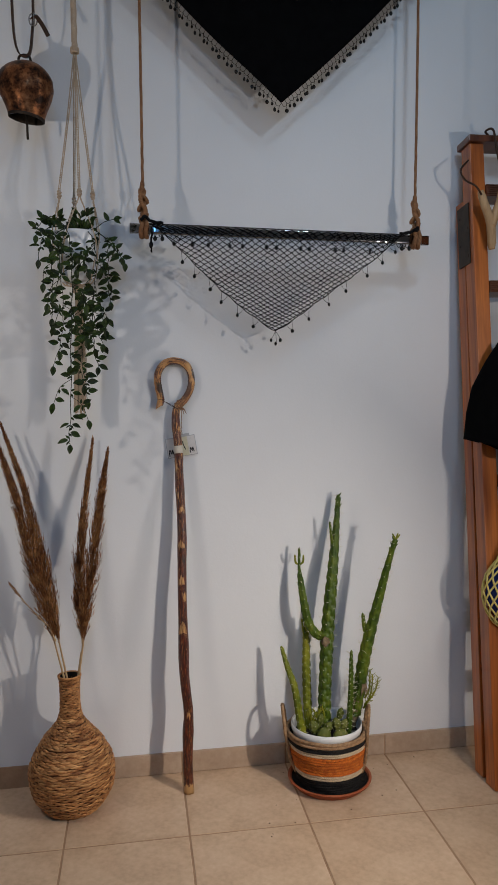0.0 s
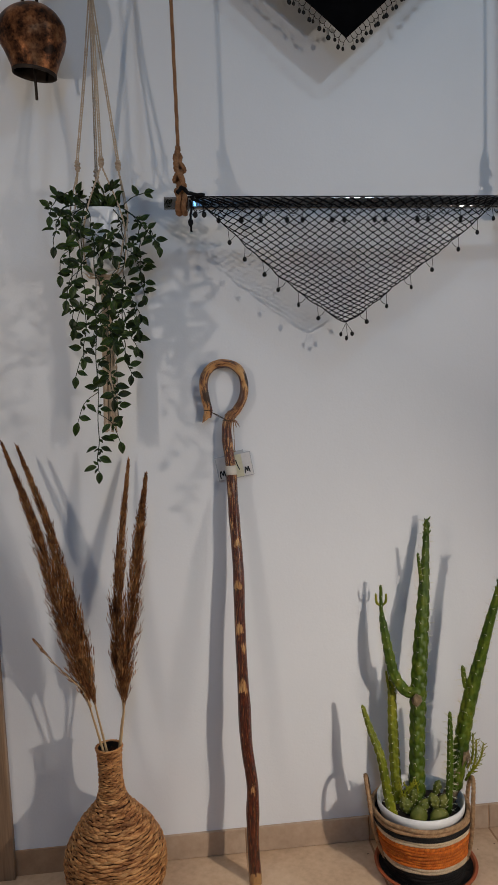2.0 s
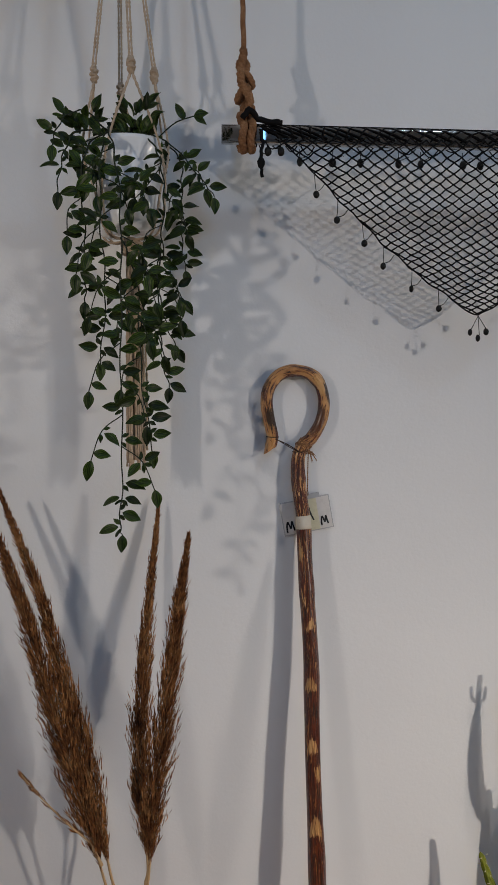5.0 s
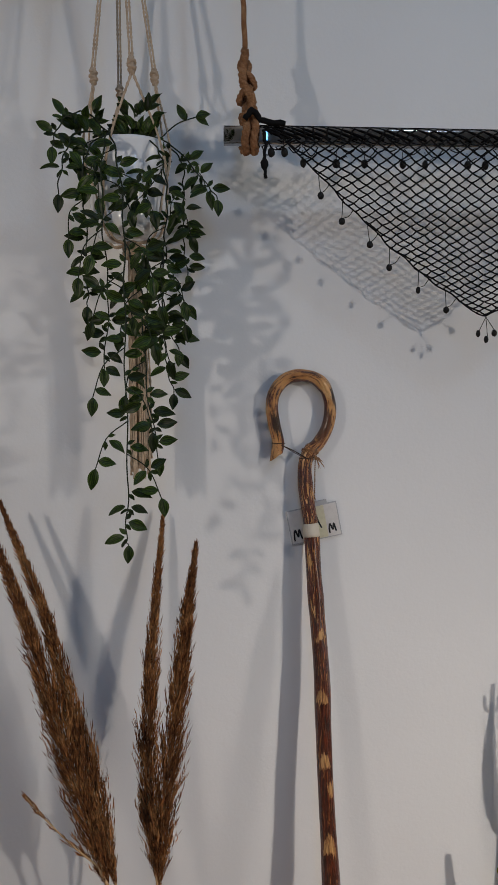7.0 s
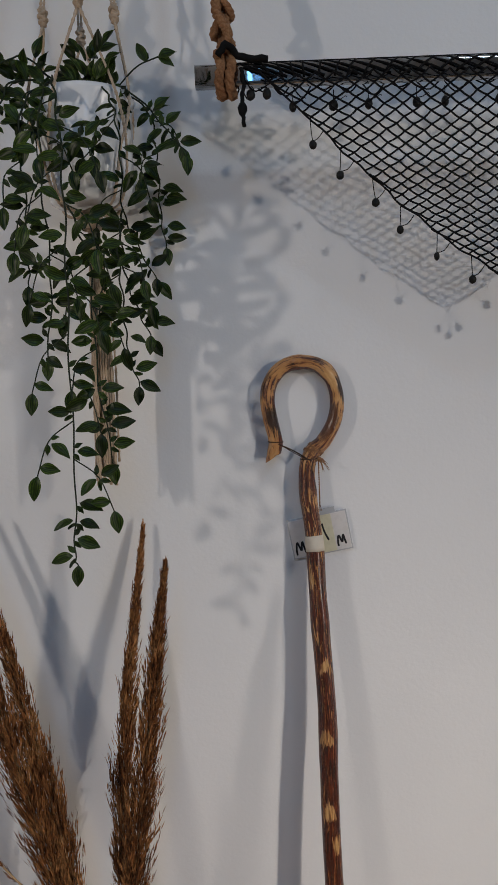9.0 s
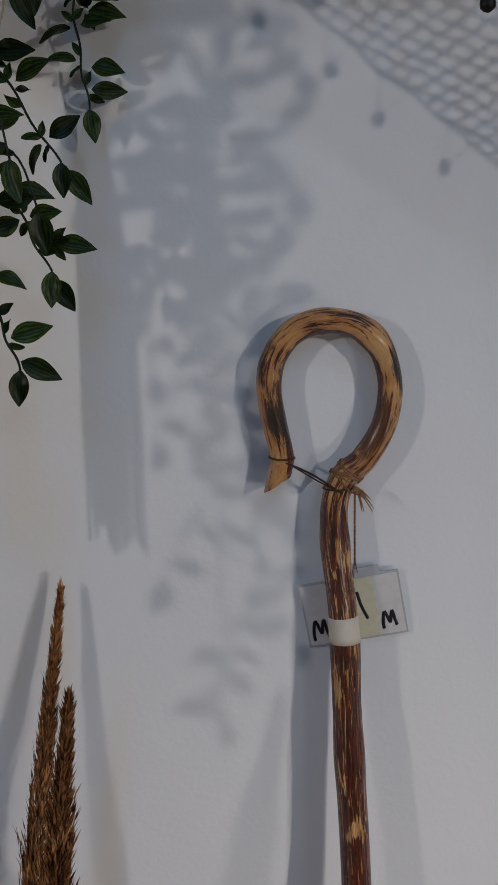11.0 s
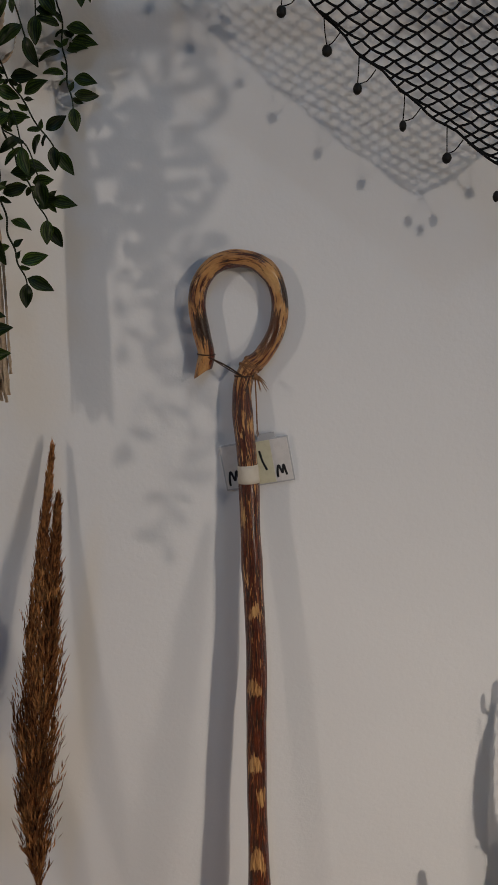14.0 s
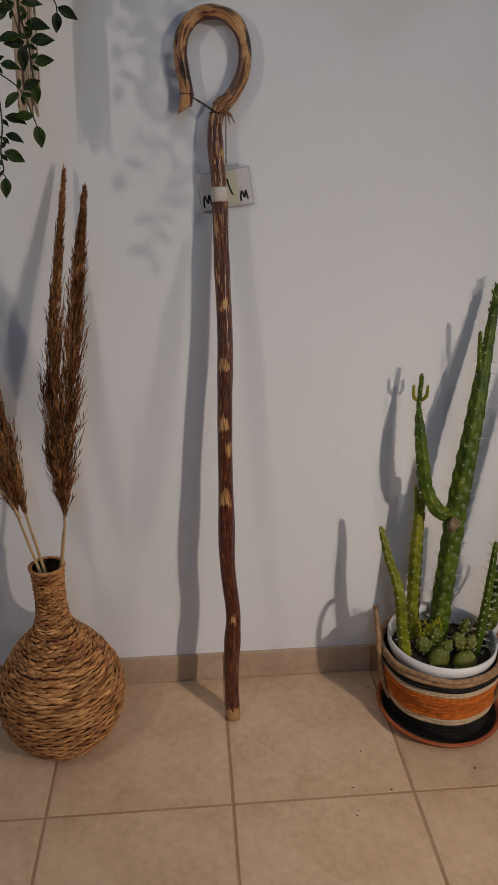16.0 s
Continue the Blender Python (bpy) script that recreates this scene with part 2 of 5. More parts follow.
BLACK = surface("black_thread", [(0.3, (0.003, 0.003, 0.0035)), (0.7, (0.008, 0.008, 0.009))], 60, 400, rough=0.8, bump=0.4, spec=0.15)
CLOTH = surface("black_cloth", [(0.3, (0.0015, 0.0015, 0.0018)), (0.7, (0.004, 0.004, 0.0045))], 40, 700, rough=0.95, bump=0.5, depth=0.0006, spec=0.05)
BEAD = surface("black_bead", [(0.3, (0.003, 0.003, 0.003)), (0.7, (0.010, 0.009, 0.008))], 90, 500, rough=0.45, bump=0.3, spec=0.25)
COPPER = surface("worn_copper", [(0.37, (0.014, 0.008, 0.006)), (0.45, (0.085, 0.034, 0.016)), (0.55, (0.25, 0.100, 0.042)), (0.70, (0.45, 0.24, 0.11))], 26, 150, rough=0.40, metal=0.8, bump=0.5, depth=0.0015, grime=0.35)
SOOT = surface("sooty_iron", [(0.3, (0.012, 0.010, 0.009)), (0.7, (0.05, 0.035, 0.026))], 40, 200, rough=0.6, metal=0.5, bump=0.3)
LEATHER = surface("dark_leather", [(0.3, (0.022, 0.011, 0.006)), (0.7, (0.075, 0.036, 0.02))], 40, 260, rough=0.5, bump=0.4)
GLAZE = surface("white_glaze", [(0.3, (0.72, 0.75, 0.78)), (0.7, (0.82, 0.84, 0.86))], 10, 120, rough=0.22, bump=0.05, coat=0.4)
LEAF = leaf_green()
STEM = surface("green_stem", [(0.3, (0.006, 0.012, 0.006)), (0.7, (0.016, 0.03, 0.012))], 40, 300, rough=0.6, bump=0.2)
BARK = stick_bark()
SEAGRASS = surface("water_hyacinth", [(0.33, (0.10, 0.033, 0.010)), (0.43, (0.26, 0.098, 0.031)), (0.55, (0.52, 0.252, 0.092)), (0.70, (0.74, 0.43, 0.19))], 30, 150, (1, 1, 4.0), rough=0.55, bump=0.5, depth=0.0012, grime=0.4, strands=0.45)
# dark brown that paints the shade between the vase's straws
GAP_SHADE = surface("weave_gap_shade", [(0.3, (0.028, 0.010, 0.004)), (0.7, (0.090, 0.036, 0.013))], 40, 200, rough=0.8, bump=0.4)
PLUME = surface("pampas_plume", [(0.3, (0.070, 0.022, 0.007)), (0.5, (0.23, 0.090, 0.029)), (0.7, (0.50, 0.255, 0.098))], 30, 200, rough=0.85, bump=0.0, strands=1.25)
STRAW = surface("straw_stem", [(0.3, (0.38, 0.23, 0.11)), (0.7, (0.62, 0.43, 0.23))], 30, 200, (1, 1, 0.2), rough=0.6, bump=0.2)
CACTUS = surface("cactus_skin", [(0.3, (0.016, 0.038, 0.003)), (0.5, (0.060, 0.102, 0.007)), (0.72, (0.17, 0.190, 0.018))], 26, 130, rough=0.46, bump=0.25, depth=0.001)
YOUNG = surface("young_cactus_skin", [(0.3, (0.070, 0.098, 0.005)), (0.5, (0.180, 0.195, 0.010)), (0.72, (0.34, 0.305, 0.028))], 20, 130, rough=0.5, bump=0.25, depth=0.001)
PAD = surface("pad_skin", [(0.3, (0.050, 0.066, 0.010)), (0.5, (0.105, 0.122, 0.019)), (0.72, (0.19, 0.180, 0.042))], 30, 160, rough=0.6, bump=0.3, depth=0.001)
CORK = surface("corky_scar", [(0.35, (0.09, 0.060, 0.035)), (0.65, (0.30, 0.22, 0.13))], 70, 300, rough=0.9, bump=0.8, depth=0.002)
SPINE = surface("pale_spine", [(0.3, (0.62, 0.60, 0.42)), (0.7, (0.75, 0.72, 0.56))], 50, 200, rough=0.6, bump=0.0)
POTWHITE = surface("white_plastic", [(0.3, (0.70, 0.69, 0.67)), (0.7, (0.78, 0.775, 0.76))], 8, 90, rough=0.4, bump=0.05)
SOIL = surface("potting_soil", [(0.3, (0.012, 0.009, 0.007)), (0.7, (0.06, 0.042, 0.03))], 60, 260, rough=0.95, bump=1.0, depth=0.004)
TERRA = surface("terracotta", [(0.3, (0.30, 0.070, 0.026)), (0.7, (0.42, 0.115, 0.045))], 14, 140, rough=0.55, bump=0.2)
ROPE_NAT = surface("natural_coil", [(0.3, (0.20, 0.105, 0.050)), (0.7, (0.46, 0.29, 0.155))], 60, 260, (1, 1, 2), rough=0.8, bump=0.6, depth=0.0012, strands=0.5)
ROPE_CREAM = surface("cream_coil", [(0.3, (0.420, 0.312, 0.196)), (0.7, (0.588, 0.468, 0.322))], 60, 260, (1, 1, 2), rough=0.8, bump=0.6, depth=0.0012, strands=0.5)
ROPE_ORANGE = surface("orange_coil", [(0.3, (0.34, 0.058, 0.006)), (0.7, (0.68, 0.185, 0.022))], 60, 260, (1, 1, 2), rough=0.75, bump=0.6, depth=0.0012, strands=0.5)
ROPE_BLACK = surface("black_coil", [(0.3, (0.003, 0.003, 0.003)), (0.7, (0.016, 0.013, 0.011))], 60, 260, (1, 1, 2), rough=0.75, bump=0.6, depth=0.0012, strands=0.5)
PLAINWOOD = wood("bare_wood", (0.33, 0.19, 0.085), (0.55, 0.37, 0.20), 0.6, 40, 0.0)
TAPE = surface("paper_tape", [(0.3, (0.55, 0.50, 0.42)), (0.7, (0.66, 0.61, 0.52))], 30, 200, rough=0.7, bump=0.2)
CARD = surface("printed_card", [(0.3, (0.60, 0.58, 0.57)), (0.7, (0.68, 0.66, 0.65))], 12, 120, rough=0.28, bump=0.03, coat=0.3)
YELLOWED = surface("yellowed_card", [(0.3, (0.58, 0.54, 0.38)), (0.7, (0.66, 0.63, 0.47))], 25, 120, rough=0.28, bump=0.03)
CASE = surface("clear_edge", [(0.3, (0.40, 0.41, 0.43)), (0.7, (0.48, 0.49, 0.51))], 12, 120, rough=0.15, bump=0.0)
INK = surface("black_ink", [(0.3, (0.008, 0.008, 0.010)), (0.7, (0.014, 0.014, 0.017))], 40, 200, rough=0.45, bump=0.0)
YARN = surface("yellow_yarn", [(0.3, (0.52, 0.40, 0.10)), (0.7, (0.72, 0.60, 0.22))], 60, 320, rough=0.9, bump=0.6)
BLUE = surface("blue_fabric", [(0.3, (0.010, 0.018, 0.09)), (0.7, (0.022, 0.04, 0.19))], 30, 260, rough=0.8, bump=0.4)
CRUMB = surface("soil_crumb", [(0.3, (0.03, 0.02, 0.013)), (0.7, (0.09, 0.06, 0.04))], 60, 260, rough=0.95, bump=0.3)

# ---- mesh helpers ----
def attach(ob, parent):
    """ob becomes a part of parent and stays where it is."""
    ob.parent = parent
    if parent.type == "EMPTY":
        ob.matrix_parent_inverse = Matrix.Translation(-parent.location)


def link(name, data, material, parent=None, label="", smooth=True):
    """One mesh object out of (verts, faces) or a bmesh, under a parent where there is one."""
    me = bpy.data.meshes.new(name)
    if isinstance(data, bmesh.types.BMesh):
        data.to_mesh(me)
        data.free()
    else:
        me.from_pydata([tuple(map(float, v)) for v in data[0]], [], data[1])
    me.materials.append(material)
    if smooth:
        me.polygons.foreach_set("use_smooth", [True] * len(me.polygons))
    me.update()
    ob = new(name, me)
    if parent is not None:
        attach(ob, parent)
    if label:
        ob["label"] = label
    return ob


part = link


def empty(name, at, label, category, group=""):
    ob = new(name)
    ob.empty_display_size = 0.05
    ob.location = at
    return tagged(ob, label, category, group)


def joined(*meshes):
    verts, faces = [], []
    for v, fs in meshes:
        n = len(verts)
        verts.extend(v)
        faces.extend([tuple(i + n for i in fc) for fc in fs])
    return verts, faces


def spline(points, n):
    """n points along a smooth curve through the given ones."""
    p = np.array(points, float)
    p = np.vstack([2 * p[0] - p[1], p, 2 * p[-1] - p[-2]])
    out = []
    for s in np.linspace(0, len(p) - 3 - 1e-9, n):
        i = int(s)
        u, (a, b, c, d) = s - i, p[i:i + 4]
        out.append(0.5 * (2 * b + (c - a) * u + (2 * a - 5 * b + 4 * c - d) * u * u + (3 * b - a - 3 * c + d) * u ** 3))
    return np.array(out)


def frames_of(points):
    p = np.array(points, float)
    tan = np.gradient(p, axis=0)
    tan /= np.maximum(np.linalg.norm(tan, axis=1), 1e-9)[:, None]
    up = np.array((0.0, 1.0, 0.0)) if abs(tan[0][1]) < 0.9 else np.array((1.0, 0.0, 0.0))
    sides, ups = [], []
    for t in tan:
        side = np.cross(t, up)
        side /= np.linalg.norm(side)
        up = np.cross(side, t)
        sides.append(side), ups.append(up)
    return p, tan, np.array(sides), np.array(ups)


def tube(points, radius, sides=8, closed=False, relief=None):
    """A tube along points; radius a number or one per point; relief(i, k) scales it."""
    p, _, s, u = frames_of(points)
    r = np.broadcast_to(np.asarray(radius, float), len(p))
    verts, faces = [], []
    for i in range(len(p)):
        for k in range(sides):
            a = 2 * math.pi * k / sides
            rr = r[i] * (relief(i, k) if relief else 1.0)
            verts.append(p[i] + rr * (math.cos(a) * s[i] + math.sin(a) * u[i]))
    n = len(p)
    for i in range(n if closed else n - 1):
        for k in range(sides):
            a, b = i * sides + k, i * sides + (k + 1) % sides
            j = (i + 1) % n
            faces.append((a, b, j * sides + (k + 1) % sides, j * sides + k))
    if not closed:
        faces.append(tuple(range(sides - 1, -1, -1)))
        faces.append(tuple((n - 1) * sides + k for k in range(sides)))
    return verts, faces


def twisted(points, radius, turns, strands=3, sides=6, strand=0.58):
    """A laid rope: strands wound round a line."""
    p, _, s, u = frames_of(points)
    r = np.broadcast_to(np.asarray(radius, float), len(p))
    out = []
    for j in range(strands):
        a = 2 * math.pi * (np.linspace(0, turns, len(p)) + j / strands)
        off = (r * (1 - strand))[:, None] * 1.15
        out.append(tube(p + off * (np.cos(a)[:, None] * s + np.sin(a)[:, None] * u), r * strand, sides))
    return joined(*out)


def lathe(profile, n=48, at=(0, 0, 0), squash=1.0):
    verts, faces = [], []
    for r, z in profile:
        for k in range(n):
            a = 2 * math.pi * k / n
            verts.append((at[0] + r * math.cos(a), at[1] + squash * r * math.sin(a), at[2] + z))
    for i in range(len(profile) - 1):
        for k in range(n):
            a, b = i * n + k, i * n + (k + 1) % n
            faces.append((a, b, b + n, a + n))
    return verts, faces


def slab(x0, x1, y0, y1, z0, z1, bevel=0.0):
    bm = bmesh.new()
    bmesh.ops.create_cube(bm, size=1.0, matrix=Matrix.Translation(((x0 + x1) / 2, (y0 + y1) / 2, (z0 + z1) / 2)) @ Matrix.Diagonal((x1 - x0, y1 - y0, z1 - z0, 1)))
    if bevel:
        bmesh.ops.bevel(bm, geom=bm.edges[:], offset=bevel, segments=2, profile=0.6, affect="EDGES")
    return bm


def blob(at, size, seed=0, rough=0.0, rings=7, seg=10):
    """A rounded lump."""
    verts, faces = [], []
    rnd = random.Random(seed)
    for i in range(rings + 1):
        th = math.pi * i / rings
        for k in range(seg):
            a = 2 * math.pi * k / seg
            q = 1 + rough * (rnd.random() - 0.5)
            verts.append((at[0] + q * size[0] * math.sin(th) * math.cos(a), at[1] + q * size[1] * math.sin(th) * math.sin(a), at[2] + q * size[2] * math.cos(th)))
    for i in range(rings):
        for k in range(seg):
            a, b = i * seg + k, i * seg + (k + 1) % seg
            faces.append((a, a + seg, b + seg, b))
    return verts, faces

# ---- the room ----
WALL_Y, TILE_W, TILE_X, TILE_Y = 2.26, 0.33, 0.14, 1.919
X0, X1, Y0, TOP = -3.49, 4.10, -4.681, 2.62
for name, box, material, word in (
    ("wall_north", (X0 - 0.12, X1 + 0.12, WALL_Y, WALL_Y + 0.12, -0.1, TOP), WALL, "white painted plaster wall behind the hung things"),
    ("wall_south", (X0 - 0.12, X1 + 0.12, Y0 - 0.12, Y0, -0.1, TOP), WALL, "plain white painted wall"),
    ("wall_west", (X0 - 0.12, X0, Y0, WALL_Y, -0.1, TOP), WALL, "plain white painted wall"),
    ("wall_east", (X1, X1 + 0.12, Y0, WALL_Y, -0.1, TOP), WALL, "plain white painted wall"),
    ("ceiling", (X0 - 0.12, X1 + 0.12, Y0 - 0.12, WALL_Y + 0.12, TOP, TOP + 0.12), CEIL, "plain white painted ceiling"),
):
    tagged(link(name, slab(*box), material, smooth=False), word, name.split("_")[0], kind="structure")
floor = tagged(link("floor", slab(X0, X1, Y0, WALL_Y, -0.1, -0.0014), GROUT, smooth=False), "beige ceramic tiled floor with brown grout joints", "floor", kind="structure")
baseboard = tagged(link("baseboard", slab(X0, X1, WALL_Y - 0.005, WALL_Y, -0.002, 0.0655), GROUT, smooth=False), "row of beige ceramic skirting tiles along the wall", "baseboard", kind="structure")

# pale oak upright of a door frame beside the vase
tagged(link("door_frame", slab(-0.545, -0.452, WALL_Y - 0.022, WALL_Y, 0.0, 2.1, 0.003), OAK, smooth=False), "pale oak upright of a door frame against the white wall", "door frame", kind="structure")

# ---- swing bar on ropes ----
def fringe_bead(at, drop, size=0.0068, seed=0, side=1):
    """A bead on a thread: a straight drop and a slack loop back to the hem."""
    rnd = random.Random(seed)
    x, y, z = at
    sway = (rnd.random() - 0.5) * 0.006
    low = (x + sway, y, z - drop)
    thread = tube(spline([at, (x + sway * 0.3, y, z - drop * 0.5), low], 5), 0.0006, 4)
    loop = tube(spline([low, (x + side * 0.008, y - 0.001, z - drop * 0.92), (x + side * 0.015, y, z - drop * 0.62), (x + side * 0.017, y, z - drop * 0.3 - 0.006 * side)], 7), 0.0006, 4)
    knob = blob((low[0], y, low[2] - size * 0.9), (size * (0.72 + 0.4 * rnd.random()), size * 0.75, size * 1.15), seed, 0.12, 6, 9)
    return thread, loop, knob


BAR_L, BAR_R = Vector((0.021, 2.140, 1.6495)), Vector((0.906, 2.150, 1.6315))
swing = empty("hanging_rail", (0.46, 2.145, 1.64), "chrome rail hung level on two knotted jute ropes", "rail")
bar_line = [BAR_L.lerp(BAR_R, k / 12) for k in range(13)]


def oval(i, k):
    """Flat-sided oval section of a wardrobe rail: taller than deep."""
    a = 2 * math.pi * k / 48
    return ((abs(math.cos(a)) / 0.0138) ** 6 + (abs(math.sin(a)) / 0.0078) ** 6) ** (-1 / 6)


part("bar", tube(bar_line, 1.0, 48, relief=oval), CHROME, swing, "polished oval chrome rail")
for x, y, top_x in ((0.060, 2.144, 0.064), (0.866, 2.150, 0.880)):
    zb = BAR_L.lerp(BAR_R, (x - 0.021) / 0.885).z
    rope = part("rope", twisted(spline([(x, y, zb + 0.125), (x + (top_x - x) * 0.3, y, 1.95), (x + (top_x - x) * 0.7, y, 2.25), (top_x, y, TOP - 0.002)], 150), 0.0047, 46, 3, 5), JUTE, swing, "thin twisted jute rope")
    # a stack of overhand turns above the bar, and the loop round it
    knot = []
    for k, (dz, rad, off) in enumerate(((0.040, 0.0070, 0.003), (0.062, 0.0084, -0.004), (0.084, 0.0076, 0.004), (0.104, 0.0062, -0.002))):
        ring = [(x + off + rad * math.cos(a), y + rad * 0.75 * math.sin(a), zb + dz + 0.010 * math.sin(a + k * 2.1)) for a in np.linspace(0, 2 * math.pi, 26)[:-1]]
        knot.append(twisted(ring + ring[:2], 0.0056, 5, 3, 6))
    for dx in (-0.0065, 0.0065):
        loop = [(x + dx + 0.002 * math.sin(3 * a), y + 0.0185 * math.cos(a), zb + 0.0215 * math.sin(a) + (0.008 if math.sin(a) > 0.8 else 0)) for a in np.linspace(-0.5 * math.pi, 1.5 * math.pi, 30)]
        knot.append(twisted(loop, 0.0066, 5, 3, 6))
    knot.append(twisted(spline([(x - 0.004, y - 0.006, zb + 0.02), (x + 0.006, y - 0.012, zb + 0.05), (x - 0.007, y - 0.010, zb + 0.08), (x, y, zb + 0.128)], 24), 0.007, 5, 3, 6))
    part("rope_knot", joined(*knot), JUTE, rope, "thick lumpy rope knot")

# ---- open net shawl over the bar ----
net = empty("net_shawl", (0.43, 2.13, 1.34), "black diamond-mesh net shawl with bead tassels draped over the chrome rail", "shawl")
NL, NR, NT = np.array((0.105, 2.122, 1.643)), np.array((0.800, 2.132, 1.628)), np.array((0.437, 2.152, 1.363))


def net_point(i, j, n):
    """Node of the net: i steps towards the left corner and j towards the right one."""
    t = (i + j) / n
    d = (i - j) / (i + j) if i + j else 0.0
    d = d * (1.28 - 0.28 * d * d)
    h = t ** 1.26
    p = NT + h * ((1 + d) / 2 * (NL - NT) + (1 - d) / 2 * (NR - NT))
    p[0] = NT[0] + (p[0] - NT[0]) * max(h, 1e-6) ** -0.13
    p[1] += 0.012 * math.sin(math.pi * h)
    p[2] -= 0.016 * math.sin(math.pi * h) * (1 - d * d)
    near = 1 - h ** 4
    p[0] += near * (0.0022 * math.sin(17.3 * i + 9.1 * j) + 0.005 * math.sin(5 * h + 3 * d)) * min(1, 4 * h)
    p[2] += near * (0.0018 * math.sin(11.7 * i - 5.3 * j + 1) + 0.003 * math.sin(6 * d + 4 * h))
    return p


N = 35
HEM = np.array([net_point(j, 0, N) for j in range(N, 0, -1)] + [net_point(0, j, N) for j in range(N + 1)])
HEM = HEM[np.argsort(HEM[:, 0])]
DROP, ROWS, CELL = 0.276, 42, 0.0240


def knot_at(row, col):
    """A knot of the net: rows sag in the middle and lie closer towards the tip."""
    k = row / ROWS
    deep = DROP * k * (1.30 - 0.30 * k)
    x = NT[0] + (col + 0.5 * (row % 2)) * CELL * (1 - 0.14 * k) + 0.0012 * math.sin(3.1 * row + 7.7 * col)
    u = (x - NT[0]) / 0.35
    f = (x - NL[0]) / (NR[0] - NL[0])
    top = NL + f * (NR - NL)
    z = top[2] - deep + 0.060 * u * u * k + 0.0010 * math.sin(5.3 * row - 2.9 * col) + 0.002 * math.sin(9 * u + 6 * k)
    y = top[1] + (NT[1] - NL[1]) * min(1.0, 1.9 * k) + 0.002 * math.sin(7 * u + 5 * k)
    return np.array((x, y, z))


def above_hem(p):
    return HEM[0][0] <= p[0] <= HEM[-1][0] and p[2] >= np.interp(p[0], HEM[:, 0], HEM[:, 2])


threads = []
for row in range(ROWS + 8):
    for col in range(-17, 18):
        a = knot_at(row, col)
        for step in ((-1, 0) if row % 2 == 0 else (0, 1)):
            b = knot_at(row + 1, col + step)
            p, q = a, b
            if not above_hem(p) and not above_hem(q):
                continue
            if above_hem(p) != above_hem(q):
                inside, outside = (p, q) if above_hem(p) else (q, p)
                for _ in range(6):
                    half = (inside + outside) / 2
                    inside, outside = (half, outside) if above_hem(half) else (inside, half)
                p, q = (p, inside) if above_hem(p) else (inside, q)
            if np.linalg.norm(p - q) > 0.0008:
                threads.append(tube([p, (p + q) / 2 + np.array((0, 0, -0.0006)), q], 0.00128, 5))
part("mesh", joined(*threads), BLACK, net)["kind"] = "stuff"
hem = []
for flip in (0, 1):
    edge = [net_point(0, j, N) if flip else net_point(j, 0, N) for j in range(N + 1)]
    hem.append(tube(edge, 0.0013, 6))
part("hem", joined(*hem), BLACK, net)


def over_bar(u, turn):
    """Point of the net where it lies on the bar: u along the bar, turn from the front (0) over the top to the back (1)."""
    d = u * 2 - 1
    d = -d * (1.28 - 0.28 * d * d)
    front = NT + ((1 + d) / 2 * (NL - NT) + (1 - d) / 2 * (NR - NT))
    a = math.pi * (-0.12 + 1.30 * turn)
    front[0] = 0.452 + (front[0] - 0.452) * (1 + 0.12 * min(1.0, turn * 2.5))
    c = BAR_L.lerp(BAR_R, (front[0] - BAR_L.x) / (BAR_R.x - BAR_L.x))
    return np.array((front[0], c.y - 0.0106 * math.cos(a), c.z + 0.0154 * math.sin(a)))


# the turn over the bar and the short flap behind it
wrap = []
RINGS = 9
for k in range(N + RINGS + 1):
    for lean in (1, -1):
        row = []
        for s in range(RINGS + 1):
            u = (k + lean * s * 0.5 - (RINGS * 0.5 if lean > 0 else 0) + 0.12 * math.sin(k * 1.9)) / N
            if -0.001 <= u <= 1.001:
                row.append(over_bar(min(1, max(0, u)), s / RINGS))
        if len(row) > 1:
            wrap.append(tube(row, 0.0013, 4))
for turn, thick in ((0.42, 0.0013), (0.50, 0.0012)):
    wrap.append(tube([over_bar(n / 60, turn + 0.02 * math.sin(n * 1.3)) for n in range(61)], thick, 5))
for k in range(26):
    c0, c1 = over_bar(k / 26, 1.0), over_bar((k + 1) / 26, 1.0)
    wrap.append(tube(spline([c0, (c0 + c1) / 2 - np.array((0, 0, 0.013 + 0.005 * math.sin(k * 2.1))), c1], 8), 0.0010, 4))
part("turnover", joined(*wrap), BLACK, net)["kind"] = "stuff"
for flip, levels in ((0, (1.588, 1.550, 1.514, 1.478, 1.441, 1.408)), (1, (1.395, 1.430, 1.473, 1.512, 1.557, 1.594, 1.624))):
    edge = np.array([net_point(0, j, N) if flip else net_point(j, 0, N) for j in range(N + 1)])
    for k, level in enumerate(levels):
        p = [float(np.interp(level, edge[:, 2], edge[:, c])) for c in range(3)]
        th, lp, knob = fringe_bead(tuple(p), 0.027, 0.0050, 40 * flip + k, 1 if not flip else -1)
        bead = part("tassel_bead", knob, BEAD, net)
        part("thread", joined(th, lp), BLACK, bead)
for k, dx in enumerate((-0.012, 0.002, 0.014)):
    th, lp, knob = fringe_bead(tuple(NT + np.array((dx * 0.4, 0, 0))), 0.022 + 0.010 * (k == 1), 0.0050, 90 + k, (-1, 1, 1)[k])
    knob = ([(v[0] + dx * 0.6, v[1], v[2]) for v in knob[0]], knob[1])
    th = tube([tuple(NT), (NT[0] + dx, NT[1], NT[2] - 0.022 - 0.010 * (k == 1))], 0.0006, 4)
    bead = part("tassel_bead", knob, BEAD, net)
    part("thread", th, BLACK, bead)
